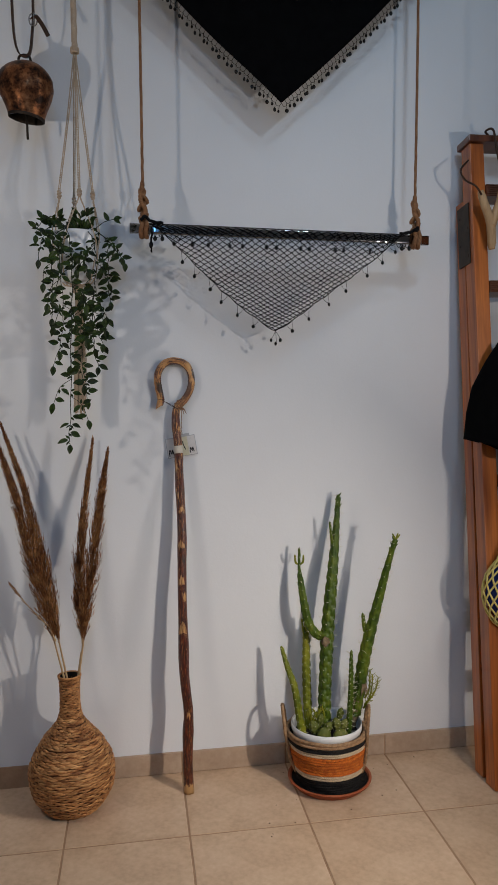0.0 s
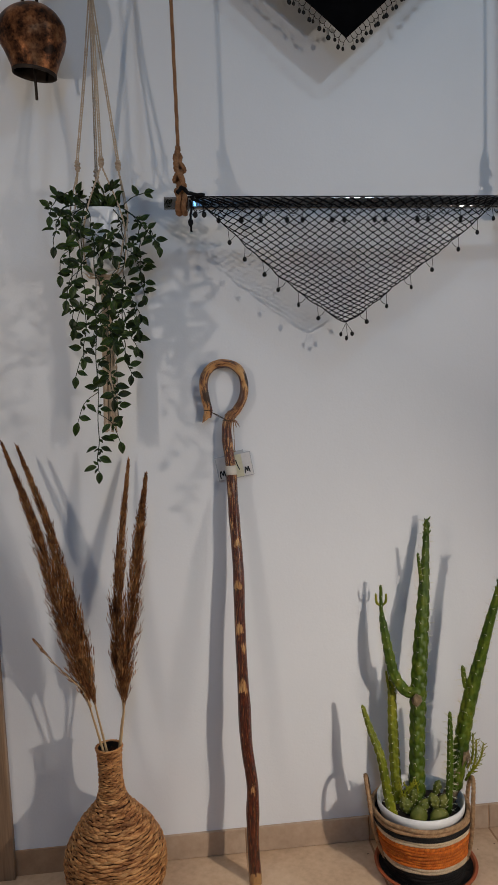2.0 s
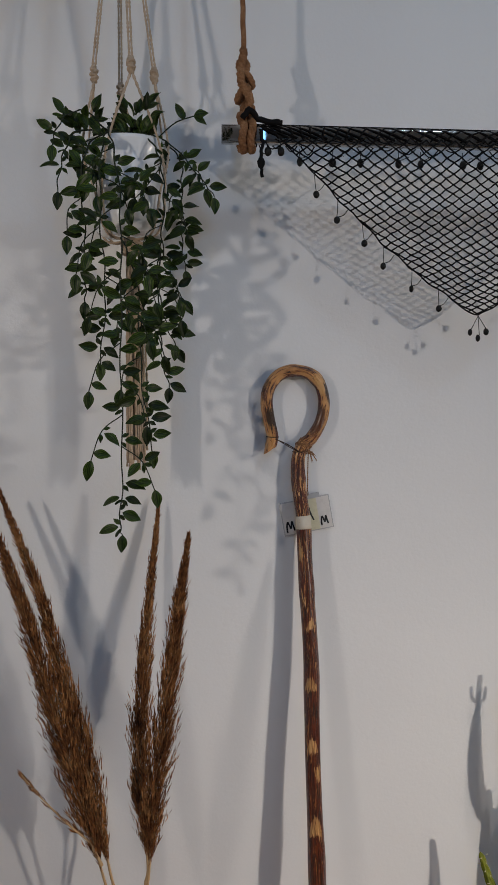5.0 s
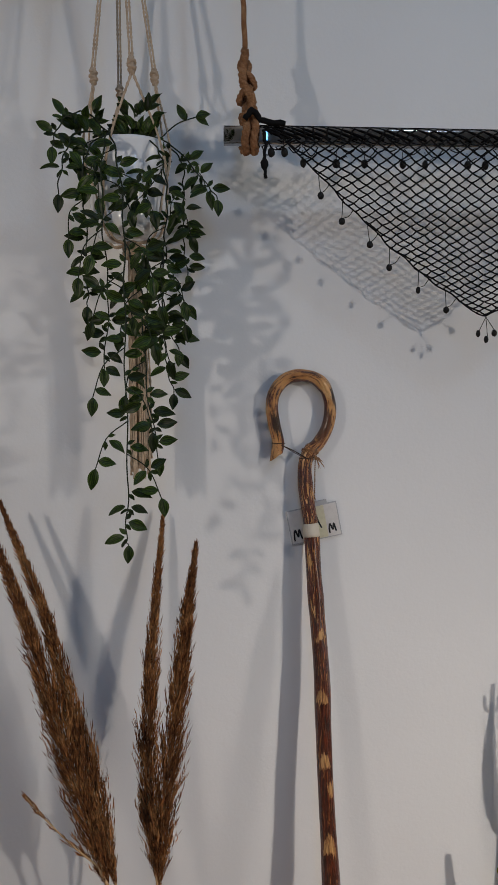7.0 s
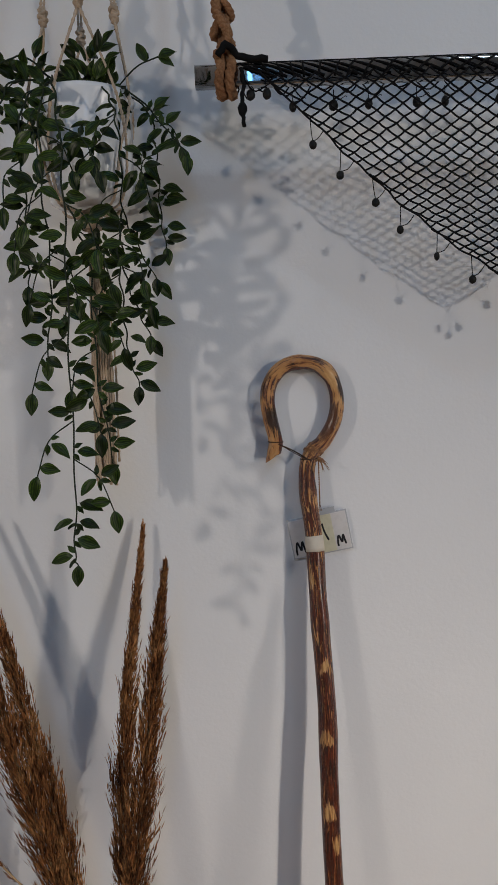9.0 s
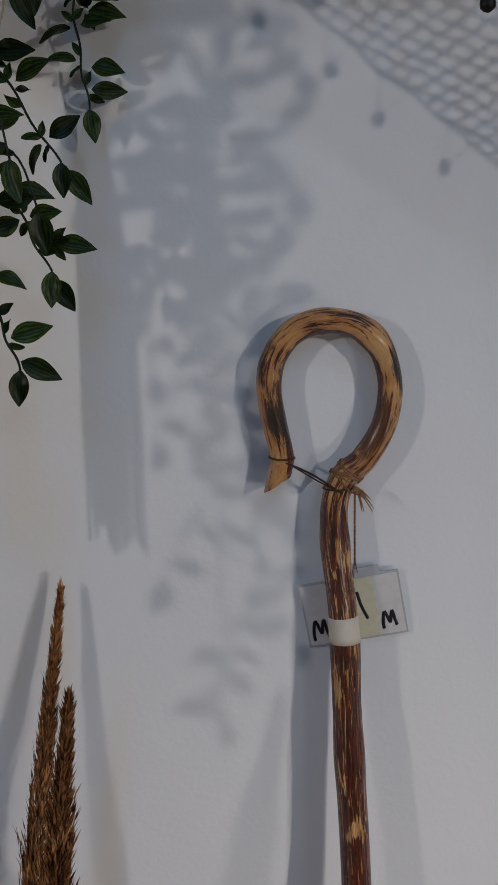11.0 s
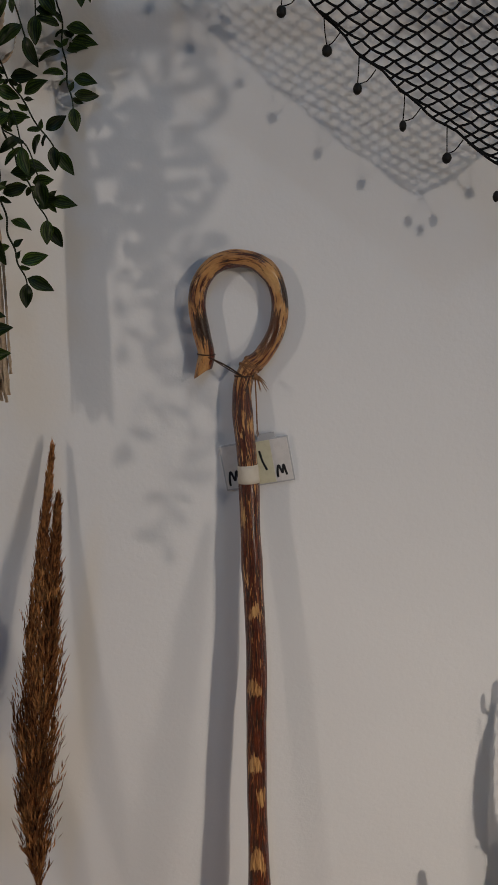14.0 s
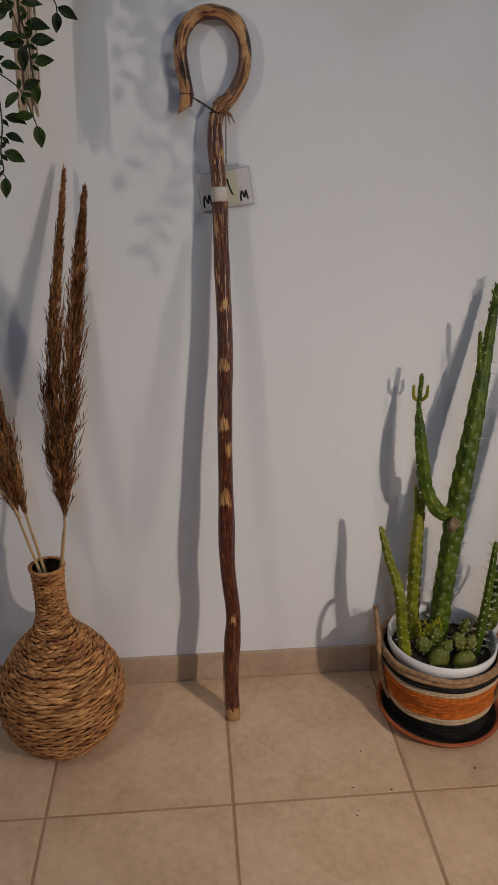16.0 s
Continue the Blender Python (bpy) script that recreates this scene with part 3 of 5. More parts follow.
for k in range(12):
    c = BAR_L.lerp(BAR_R, 0.14 + 0.70 * (k + 0.3 * math.sin(k * 3)) / 12)
    th, lp, knob = fringe_bead((c.x, c.y + 0.012, c.z - 0.016), 0.014, 0.0062, 130 + k, 1)
    bead = part("tassel_bead", knob, BEAD, net)
    part("thread", joined(th, lp), BLACK, bead)
for x, sign in ((0.060, 1), (0.866, -1)):
    zb = BAR_L.lerp(BAR_R, (x - 0.021) / 0.885).z
    y = 2.141
    ties = [tube(spline([(x - 0.008, y - 0.020, zb + 0.018), (x + 0.004 * sign, y - 0.024, zb + 0.030), (x + 0.020 * sign, y - 0.010, zb + 0.020), (x + 0.055 * sign, y - 0.012, zb + 0.014)], 14), 0.0046, 7, relief=lambda i, k: 1 + 0.25 * math.sin(i * 2.2 + k))]
    ties.append(tube(spline([(x + 0.024 * sign, y - 0.018, zb - 0.012), (x + 0.036 * sign, y - 0.02, zb - 0.027), (x + 0.055 * sign, y - 0.018, zb - 0.018), (x + 0.07 * sign, y - 0.012, zb - 0.010)], 12), 0.0009, 4))
    corner = part("tied_corner", joined(*ties), BLACK, net)
    if sign > 0:
        part("hanging_end", joined(tube(spline([(x + 0.020, y - 0.016, zb + 0.004), (x + 0.022, y - 0.02, zb - 0.02), (x + 0.018, y - 0.018, zb - 0.045), (x + 0.021, y - 0.018, zb - 0.068)], 14), 0.0026, 6, relief=lambda i, k: 1 + 0.45 * math.sin(i * 1.9 + k)), blob((x + 0.019, y - 0.018, zb - 0.047), (0.006, 0.005, 0.009), 5, 0.2)), BLACK, corner)
    for q in (0.028, 0.05):
        th, lp, knob = fringe_bead((x + q * sign, y - 0.016, zb - 0.012), 0.012, 0.0062, int(300 + q * 1000 + x * 100), sign)
        bead = part("tassel_bead", knob, BEAD, net)
        part("thread", th, BLACK, bead)

# ---- black shawl on the wall ----
shawl = empty("black_shawl", (0.48, 2.2, 2.05), "black cloth shawl with crocheted bead fringe on the wall", "shawl")


def shawl_edge(s):
    """s from -1 (upper left corner) over 0 (the point) to 1 (upper right)."""
    x = 0.461 + s * (0.610 if s < 0 else 0.565)
    z = 2.014 + abs(s) * 0.575 - (0.012 if s < 0 else 0.030) * math.sin(math.pi * abs(s))
    up = max(0.0, (z - 2.42) / 0.188)
    return np.array((x, 2.145 + 0.108 * up ** 1.6 + 0.004 * math.sin(s * 14), z))


verts, faces = [], []
COLS, RWS = 48, 26
for r in range(RWS + 1):
    v = r / RWS
    l, q = shawl_edge(-v), shawl_edge(v)
    for c in range(COLS + 1):
        u = c / COLS
        p = l + u * (q - l)
        p[1] += 0.010 * v * math.sin(u * 9 + v * 3) * math.sin(math.pi * u) - 0.012 * math.sin(math.pi * u) * v
        verts.append(p)
for r in range(RWS):
    for c in range(COLS):
        a = r * (COLS + 1) + c
        faces.append((a, a + 1, a + COLS + 2, a + COLS + 1))
cloth = part("cloth", (verts, faces), CLOTH, shawl)
thick = cloth.modifiers.new("thickness", "SOLIDIFY")
thick.thickness = 0.0012
web = []
for side in (-1, 1):
    prev = None
    for k in range(0, 53):
        p = shawl_edge(side * k / 54)
        out = np.array((side * 0.55, 0, -0.83))
        q = p + 0.011 * out
        web.append(tube([p, q], 0.0007, 4))
        if prev is not None:
            web.append(tube(spline([prev, (prev + q) / 2 + 0.004 * out, q], 5), 0.0007, 4))
        if k or side < 0:
            th, lp, knob = fringe_bead(tuple(q), 0.011 + 0.005 * (k % 2), 0.0052 if k % 2 else 0.0042, 200 + k + 60 * (side > 0), -side)
            bead = part("tassel_bead", knob, BEAD, shawl)
            part("thread", th, BLACK, bead)
        prev = q
part("crochet_edge", joined(*web), BLACK, shawl)

# ---- copper cow bell ----
bell = empty("cow_bell", (-0.249, 2.135, 1.94), "worn copper cow bell hung from a dark leather strap", "bell")
BX, BY = -0.249, 2.135
BELL_TOP, BELL_TALL, BELL_WIDE = 2.088, 0.151, 0.0745
shape = [(0.0, 0.03), (0.015, 0.30), (0.05, 0.48), (0.10, 0.64), (0.17, 0.80), (0.25, 0.91), (0.33, 0.975), (0.42, 1.0), (0.50, 0.985), (0.58, 0.945), (0.66, 0.885), (0.74, 0.815), (0.82, 0.745), (0.90, 0.685), (0.96, 0.650), (1.0, 0.640)]


def dented(mesh):
    """Beaten by hand: shallow dents, and a mouth that hangs lower on one side."""
    out = []
    for x, y, z in mesh[0]:
        down = min(1.0, max(0.0, (BELL_TOP - z) / BELL_TALL))
        v = Vector((x, y, z))
        k = 1 + 0.045 * noise.noise(v * 26) + 0.012 * noise.noise(v * 90)
        out.append((BX + (x - BX) * k, BY + (y - BY) * k, z - 0.15 * down * (x - BX)))
    return out, mesh[1]


skin = spline([(r * BELL_WIDE, BELL_TOP - q * BELL_TALL, 0) for q, r in shape], 60)
part("body", dented(lathe([(p[0], p[1]) for p in skin], 72, (BX, BY, 0), 0.80)), COPPER, bell)
lip = BELL_TOP - BELL_TALL
part("mouth", dented(lathe([(0.0485, lip + 0.006), (0.0484, lip - 0.0015), (0.0460, lip - 0.0018), (0.0455, lip + 0.004), (0.0535, lip + 0.030), (0.064, lip + 0.070), (0.055, lip + 0.11), (0.0, lip + 0.135)], 72, (BX, BY, 0), 0.80)), SOOT, bell, "sooty dark mouth rim")
part("staple", tube(spline([(BX - 0.016, BY, 2.082), (BX - 0.014, BY, 2.100), (BX, BY, 2.106), (BX + 0.014, BY, 2.100), (BX + 0.016, BY, 2.082)], 16), 0.0035, 8), SOOT, bell)
part("clapper", joined(tube([(BX + 0.002, BY, 2.02), (BX + 0.001, BY, 1.94), (BX + 0.002, BY - 0.004, 1.881)], 0.0032, 8)), SOOT, bell, "thin iron clapper rod")


def ribbon(points, width, thick, edge):
    """A flat strap along points, its width along edge."""
    p = np.array(points, float)
    e = np.array(edge, float)
    tan = np.gradient(p, axis=0)
    tan /= np.linalg.norm(tan, axis=1)[:, None]
    verts, faces = [], []
    for c, t in zip(p, tan):
        n = np.cross(t, e)
        n /= np.linalg.norm(n)
        for a, b in ((-1, -1), (1, -1), (1, 1), (-1, 1)):
            verts.append(c + a * e * width / 2 + b * n * thick / 2)
    for i in range(len(p) - 1):
        for k in range(4):
            faces.append((i * 4 + k, i * 4 + (k + 1) % 4, i * 4 + 4 + (k + 1) % 4, i * 4 + 4 + k))
    faces += [(3, 2, 1, 0), tuple(len(verts) - 4 + k for k in range(4))]
    return verts, faces


strap = part("strap", ribbon(spline([(-0.275, BY, TOP - 0.002), (-0.277, BY, 2.30), (-0.275, BY, 2.17), (-0.266, BY, 2.116), (-0.249, BY, 2.101), (-0.234, BY, 2.114), (-0.226, BY, 2.17), (-0.222, BY, 2.25), (-0.226, BY, TOP - 0.002)], 60), 0.013, 0.003, (0.25, 0.97, 0)), LEATHER, bell, "dark brown leather strap")
part("strap_tail", ribbon(spline([(-0.226, BY - 0.006, 2.20), (-0.216, BY - 0.010, 2.205), (-0.200, BY - 0.012, 2.185), (-0.183, BY - 0.012, 2.153)], 14), 0.012, 0.003, (0.75, 0.2, 0.5)), LEATHER, strap)
part("buckle", joined(tube([(-0.222 + 0.011 * math.cos(a), BY - 0.009, 2.195 + 0.017 * math.sin(a)) for a in np.linspace(0, 6.28, 17)[:-1]], 0.0017, 6, True), tube([(-0.222, BY - 0.011, 2.178), (-0.220, BY - 0.012, 2.213)], 0.0013, 5)), CHROME, strap, "small steel buckle")

# ---- macrame hanger, pot and trailing ivy ----
PX, PY = -0.127, 2.150
hanger = empty("macrame_hanger", (PX, PY, 1.48), "knotted cream cotton macrame plant hanger", "plant hanger")
braid = [(-0.116 + 0.0006 * math.sin(k), PY - 0.01, 2.128 + k * (TOP - 2.13) / 70) for k in range(71)]
part("braid", twisted(braid, 0.0085, 15, 4, 6, 0.5), COTTON, hanger, "plaited cotton cord")
wrapk = joined(*[tube([(-0.116 + 0.0095 * math.cos(a), PY - 0.01 + 0.0095 * math.sin(a), 2.122 + dz) for a in np.linspace(0, 6.28, 15)[:-1]], 0.003, 6, True) for dz in (0, 0.005, 0.010)])
part("wrap_knot", wrapk, COTTON, hanger)
knots = [(-0.170, 2.150, 1.741), (-0.111, 2.088, 1.731), (-0.079, 2.155, 1.742), (-0.134, 2.204, 1.738)]
under = (PX, PY, 1.492)
hang = [math.atan2(k[1] - PY, k[0] - PX) for k in knots]
for n, (kx, ky, kz) in enumerate(knots):
    for side in (-0.0020, 0.0020):
        part("cord", twisted(spline([(-0.116 + side * 1.5, PY - 0.01, 2.118), (-0.116 + 0.5 * (kx + 0.116) + side, PY + 0.45 * (ky - PY), 1.93), (kx + side, ky, kz + 0.010)], 60), 0.0021, 34, 2, 5, 0.66), COTTON, hanger)
    turns = [(0.0042, -0.0060, 0.35), (0.0050, -0.0018, -0.5), (0.0050, 0.0026, 0.6), (0.0040, 0.0066, -0.3)]
    part("knot", joined(tube([(kx, ky, kz - 0.012), (kx, ky, kz), (kx, ky, kz + 0.012)], 0.0044, 8), *[tube([(kx + r * math.cos(a), ky + r * math.sin(a), kz + d + slant * r * math.cos(a + n)) for a in np.linspace(0, 6.28, 15)[:-1]], 0.0024, 6, True) for r, d, slant in turns]), COTTON, hanger)
    for m in (-1, 1):
        a = hang[n] + m * 0.55
        rim = (PX + 0.072 * math.cos(a), PY + 0.072 * math.sin(a), 1.624)
        mid = (PX + 0.066 * math.cos(a + 0.25 * m), PY + 0.066 * math.sin(a + 0.25 * m), 1.556)
        low = (PX + 0.048 * math.cos(a + 0.3 * m), PY + 0.048 * math.sin(a + 0.3 * m), 1.498)
        part("cord", twisted(spline([(kx, ky, kz - 0.008), rim, mid, low, under], 44), 0.0024, 20, 2, 5, 0.66), COTTON, hanger)
part("gather_knot", joined(blob((PX, PY, 1.482), (0.013, 0.013, 0.016), 3, 0.15), *[tube([(PX + 0.012 * math.cos(a), PY + 0.012 * math.sin(a), 1.482 + dz) for a in np.linspace(0, 6.28, 15)[:-1]], 0.0035, 6, True) for dz in (-0.009, -0.003, 0.003, 0.009)]), COTTON, hanger)
tail = []
rnd = random.Random(4)
for k in range(54):
    a, r = rnd.uniform(0, 6.28), 0.017 * math.sqrt(rnd.random())
    x, y = PX + r * math.cos(a), PY + r * math.sin(a)
    w = rnd.uniform(0.7, 1.15)
    tail.append(twisted(spline([(x * 0.4 + PX * 0.6, y * 0.4 + PY * 0.6, 1.475), (PX + w * (x - PX), PY + w * (y - PY), 1.32), (PX - 0.006 + w * 1.1 * (x - PX), PY + w * 1.1 * (y - PY), 1.165 - 0.035 * rnd.random())], 22), 0.0019, 9, 2, 4, 0.6))
part("tassel", joined(*tail), COTTON, hanger, "long cream cotton tassel")

pot = empty("flower_pot", (PX, PY, 1.500), "white glazed flower pot with embossed relief in the macrame hanger", "pot")
POT_Z = 0.030
embossed = lathe([(r, z + POT_Z) for r, z in ((0.0, 1.470), (0.043, 1.470), (0.050, 1.474), (0.054, 1.495), (0.057, 1.52), (0.060, 1.545), (0.062, 1.57), (0.064, 1.590), (0.066, 1.598), (0.066, 1.604), (0.063, 1.605), (0.061, 1.598), (0.059, 1.583))], 72, (PX, PY, 0))
emb = []
for x, y, z in embossed[0]:
    a = math.atan2(y - PY, x - PX)
    r = math.hypot(x - PX, y - PY)
    if 1.51 < z < 1.622 and r > 0.045:
        r += 0.0042 * math.sin(7 * a + 50 * z) * math.sin(80 * (z - 1.51) + 2 * math.sin(3 * a))
    emb.append((PX + r * math.cos(a), PY + r * math.sin(a), z))
part("body", (emb, embossed[1]), GLAZE, pot)
part("soil", lathe([(0.0, 1.618), (0.03, 1.620), (0.0595, 1.615)], 32, (PX, PY, 0)), SOIL, pot)

ivy = empty("trailing_ivy", (PX, PY, 1.62), "trailing artificial ivy with striped dark green leaves spilling from the pot", "plant")


def leaf_mesh(length, width, droop, fold):
    """A pointed oval leaf, folded along its midrib; x across, y along, z up."""
    rows, cols = 8, 5
    verts, faces, uvs = [], [], []
    for i in range(rows + 1):
        v = i / rows
        w = width * 0.54 * math.sin(math.pi * v ** 0.84) ** 0.95 + 0.0003
        for k in range(cols):
            u = k / (cols - 1) * 2 - 1
            verts.append((u * w, length * v, fold * w * abs(u) - droop * length * v * v + 0.0008 * math.sin(7 * v + u * 2)))
            uvs.append((u * 0.5 + 0.5, v))
    for i in range(rows):
        for k in range(cols - 1):
            a = i * cols + k
            faces.append((a, a + 1, a + cols + 1, a + cols))
    me = bpy.data.meshes.new("leaf")
    me.from_pydata(verts, [], faces)
    layer = me.uv_layers.new(name="UVMap")
    for lp in me.loops:
        layer.data[lp.index].uv = uvs[lp.vertex_index]
    me.materials.append(LEAF)
    me.polygons.foreach_set("use_smooth", [True] * len(me.polygons))
    return me


LEAVES = [leaf_mesh(0.0275, 0.0124, 0.20, 0.34), leaf_mesh(0.0255, 0.0126, 0.08, 0.42), leaf_mesh(0.0235, 0.0104, 0.30, 0.30), leaf_mesh(0.0125, 0.0052, 0.10, 0.3)]


def put_leaf(at, along, facing, scale, which):
    """Base at a point, tip towards along, upper face towards facing."""
    y = Vector(along).normalized()
    z = Vector(facing)
    z = (z - z.dot(y) * y).normalized()
    x = y.cross(z)
    m = Matrix((x, y, z)).transposed().to_4x4()
    ob = new("leaf", LEAVES[which])
    ob.matrix_basis = Matrix.Translation(at) @ m @ Matrix.Scale(scale * 1.07, 4)
    attach(ob, ivy)


def spray(p, way, rnd, sides=(1, -1)):
    """One broad leaf with a small one above and below it, to either hand of a shoot."""
    across = Vector((way.z, 0, -way.x))
    if across.length < 0.1:
        across = Vector((1, 0, 0))
    for side in sides:
        out = across.normalized() * side
        face = Vector((rnd.uniform(-0.7, 0.7), -1, rnd.uniform(-0.2, 0.9)))
        put_leaf(p + out * 0.004, out + way * rnd.uniform(-0.15, 0.45) + Vector((0, rnd.uniform(-0.35, 0.15), 0)), face, rnd.uniform(0.86, 1.08), rnd.choice((0, 0, 1, 2)))
        for tilt in (-0.9, 0.9):
            if rnd.random() < 0.72:
                put_leaf(p + way * tilt * 0.004, out + way * tilt * rnd.uniform(0.6, 1.5), face, rnd.uniform(0.8, 1.1), 3)


def branchlet(p, s, rnd, reach, fall):
    """A side shoot that arches out and down: a spray half way, a pair and a hanging leaf at its end."""
    end = p + Vector((s * reach * rnd.uniform(0.8, 1.2), rnd.uniform(-0.014, 0.004), -1.65 * fall * rnd.uniform(0.8, 1.2)))
    mid = p.lerp(end, 0.45) + Vector((s * 0.009, -0.003, 0.006))
    line = spline([tuple(p), tuple(mid), tuple(end)], 9)
    part("side_shoot", tube(line, 0.0008, 4), STEM, ivy)
    way = Vector(line[-1] - line[-3]).normalized()
    spray(Vector(line[4]), Vector(line[5] - line[3]).normalized(), rnd, (s,) if rnd.random() < 0.6 else (s, -s))
    side = Vector((-s * 1.0, rnd.uniform(-0.3, 0), rnd.uniform(-0.6, 0.1)))
    put_leaf(Vector(line[7]), side, (rnd.uniform(-0.3, 0.3), -1, rnd.uniform(0, 0.5)), rnd.uniform(0.85, 1.05), rnd.choice((0, 1, 2)))
    put_leaf(Vector(line[-1]), way + Vector((rnd.uniform(-0.25, 0.25), -0.1, -0.7)), (rnd.uniform(-0.4, 0.4), -1, rnd.uniform(0, 0.4)), rnd.uniform(0.9, 1.08), rnd.choice((0, 1)))


def strand(points, step, seed, reach=0.030, fall=0.034, start=0.03):
    """A trailing stem with side shoots to either hand, and sprays on its last stretch."""
    rnd = random.Random(seed)
    line = spline(points, max(16, len(points) * 8))
    line = line + np.array([(0.0016 * math.sin(i * 0.8 + seed), 0.0016 * math.cos(i * 0.7 + seed), 0) for i in range(len(line))])
    part("stem", tube(line, np.linspace(0.0013, 0.0009, len(line)), 5), STEM, ivy)
    seg = np.linalg.norm(np.diff(line, axis=0), axis=1)
    total, run, side = seg.sum(), start, rnd.choice((-1, 1))
    dist = np.concatenate([[0], np.cumsum(seg)])
    while run < total - 0.012:
        i = min(len(seg) - 1, int(np.searchsorted(dist, run, "right")) - 1)
        p = Vector(line[i] + (run - dist[i]) / seg[i] * (line[i + 1] - line[i]))
        way = Vector(line[i + 1] - line[i]).normalized()
        left = total - run
        if left > 0.105:
            branchlet(p, side, rnd, reach, fall)
            spray(p - way * 0.010, way, rnd, (-side,))
            run += step * rnd.uniform(0.85, 1.15)
        else:
            spray(p, way, rnd, (side, -side) if rnd.random() < 0.55 else (side,))
            run += 0.024 * rnd.uniform(0.85, 1.15)
        side = -side
    put_leaf(Vector(line[-1]), Vector((rnd.uniform(-0.12, 0.12), -0.1, -1)), (0.2, -1, 0.2), rnd.uniform(0.9, 1.0), 1)


F = 2.030
STRANDS = [
    ([(-0.150, 2.085, 1.642), (-0.140, 2.055, 1.606), (-0.132, F, 1.526), (-0.135, F, 1.430), (-0.141, F, 1.305), (-0.146, F, 1.150), (-0.153, F, 1.070), (-0.152, F, 1.052)], 0.046, 1, 0.042, 0.036),
    ([(-0.096, 2.11, 1.642), (-0.080, 2.076, 1.608), (-0.073, 2.070, 1.581), (-0.071, 2.075, 1.537), (-0.077, 2.100, 1.483), (-0.070, 2.140, 1.450), (-0.052, 2.180, 1.407)], 0.047, 2, 0.034, 0.034),
    ([(-0.080, 2.12, 1.640), (-0.045, 2.160, 1.620), (-0.042, 2.195, 1.591), (-0.044, 2.225, 1.553), (-0.045, 2.235, 1.503), (-0.041, 2.237, 1.457)], 0.044, 3, 0.030, 0.026),
    ([(-0.085, 2.11, 1.640), (-0.051, 2.12, 1.622), (-0.010, 2.12, 1.572), (0.006, 2.12, 1.550)], 0.036, 4, 0.026, 0.016),
    ([(-0.077, 2.100, 1.483), (-0.083, 2.110, 1.454), (-0.085, 2.130, 1.412), (-0.079, 2.160, 1.372), (-0.064, 2.172, 1.330)], 0.046, 15, 0.030, 0.032),
    ([(-0.079, 2.095, 1.470), (-0.085, 2.090, 1.431), (-0.084, 2.090, 1.386), (-0.085, 2.100, 1.336), (-0.082, 2.110, 1.296), (-0.075, 2.120, 1.262)], 0.048, 16, 0.030, 0.034),
    ([(-0.134, 2.055, 1.480), (-0.122, 2.055, 1.44), (-0.114, 2.055, 1.40), (-0.114, 2.05, 1.28), (-0.102, 2.05, 1.17)], 0.052, 5, 0.034, 0.034),
    ([(-0.150, 2.10, 1.642), (-0.178, 2.06, 1.604), (-0.186, 2.06, 1.550), (-0.186, 2.06, 1.480), (-0.188, 2.06, 1.420), (-0.190, 2.06, 1.390)], 0.054, 6, 0.022, 0.030),
    ([(-0.146, 2.09, 1.642), (-0.156, 2.05, 1.60), (-0.162, 2.05, 1.50), (-0.160, 2.05, 1.40), (-0.172, 2.05, 1.30)], 0.062, 7, 0.032, 0.034),
    ([(-0.160, 2.10, 1.642), (-0.194, 2.07, 1.630), (-0.212, 2.06, 1.590), (-0.222, 2.06, 1.545)], 0.046, 8, 0.018, 0.022),
    ([(-0.150, 2.10, 1.642), (-0.182, 2.08, 1.664), (-0.212, 2.07, 1.646), (-0.226, 2.06, 1.610)], 0.040, 9, 0.014, 0.018),
]
for pts, step, seed, reach, fall in STRANDS:
    strand(pts, step, seed, reach, fall, {1: 0.05, 2: 0.075, 7: 0.10}.get(seed, 0.03))
twig = spline([(-0.074, 2.069, 1.581), (-0.084, 2.060, 1.566), (-0.098, 2.058, 1.548), (-0.112, 2.058, 1.535)], 10)
part("side_shoot", tube(twig, 0.0008, 4), STEM, ivy)
for at, way, kind in ((9, (-0.8, -0.1, 0.7), 0), (6, (-1, -0.1, 0.3), 0), (6, (0.1, -0.1, 1), 3), (6, (-0.5, 0, -0.8), 3), (9, (-0.3, -0.1, -1), 1)):
    put_leaf(Vector(twig[at]), way, (0.1, -1, 0.3), 0.98, kind)
for at, way, kind in (((-0.036, 2.237, 1.528), (1, -0.05, -0.12), 0), ((-0.037, 2.237, 1.488), (1, -0.05, -0.2), 1), ((-0.038, 2.236, 1.530), (0.5, 0, 0.9), 3), ((-0.038, 2.236, 1.526), (0.5, 0, -0.9), 3), ((-0.048, 2.180, 1.402), (0.62, 0, -0.9), 0), ((-0.058, 2.172, 1.350), (1, 0, -0.15), 0), ((-0.060, 2.172, 1.352), (0.8, 0, 0.7), 3), ((-0.060, 2.172, 1.348), (0.6, 0, -0.8), 3), ((-0.062, 2.173, 1.324), (0.55, 0, -1), 1), ((-0.074, 2.120, 1.268), (1, 0, -0.5), 0), ((-0.082, 2.108, 1.300), (0.9, 0, 0.6), 3)):
    put_leaf(Vector(at), way, (0.1, -1, 0.25), 1.0, kind)
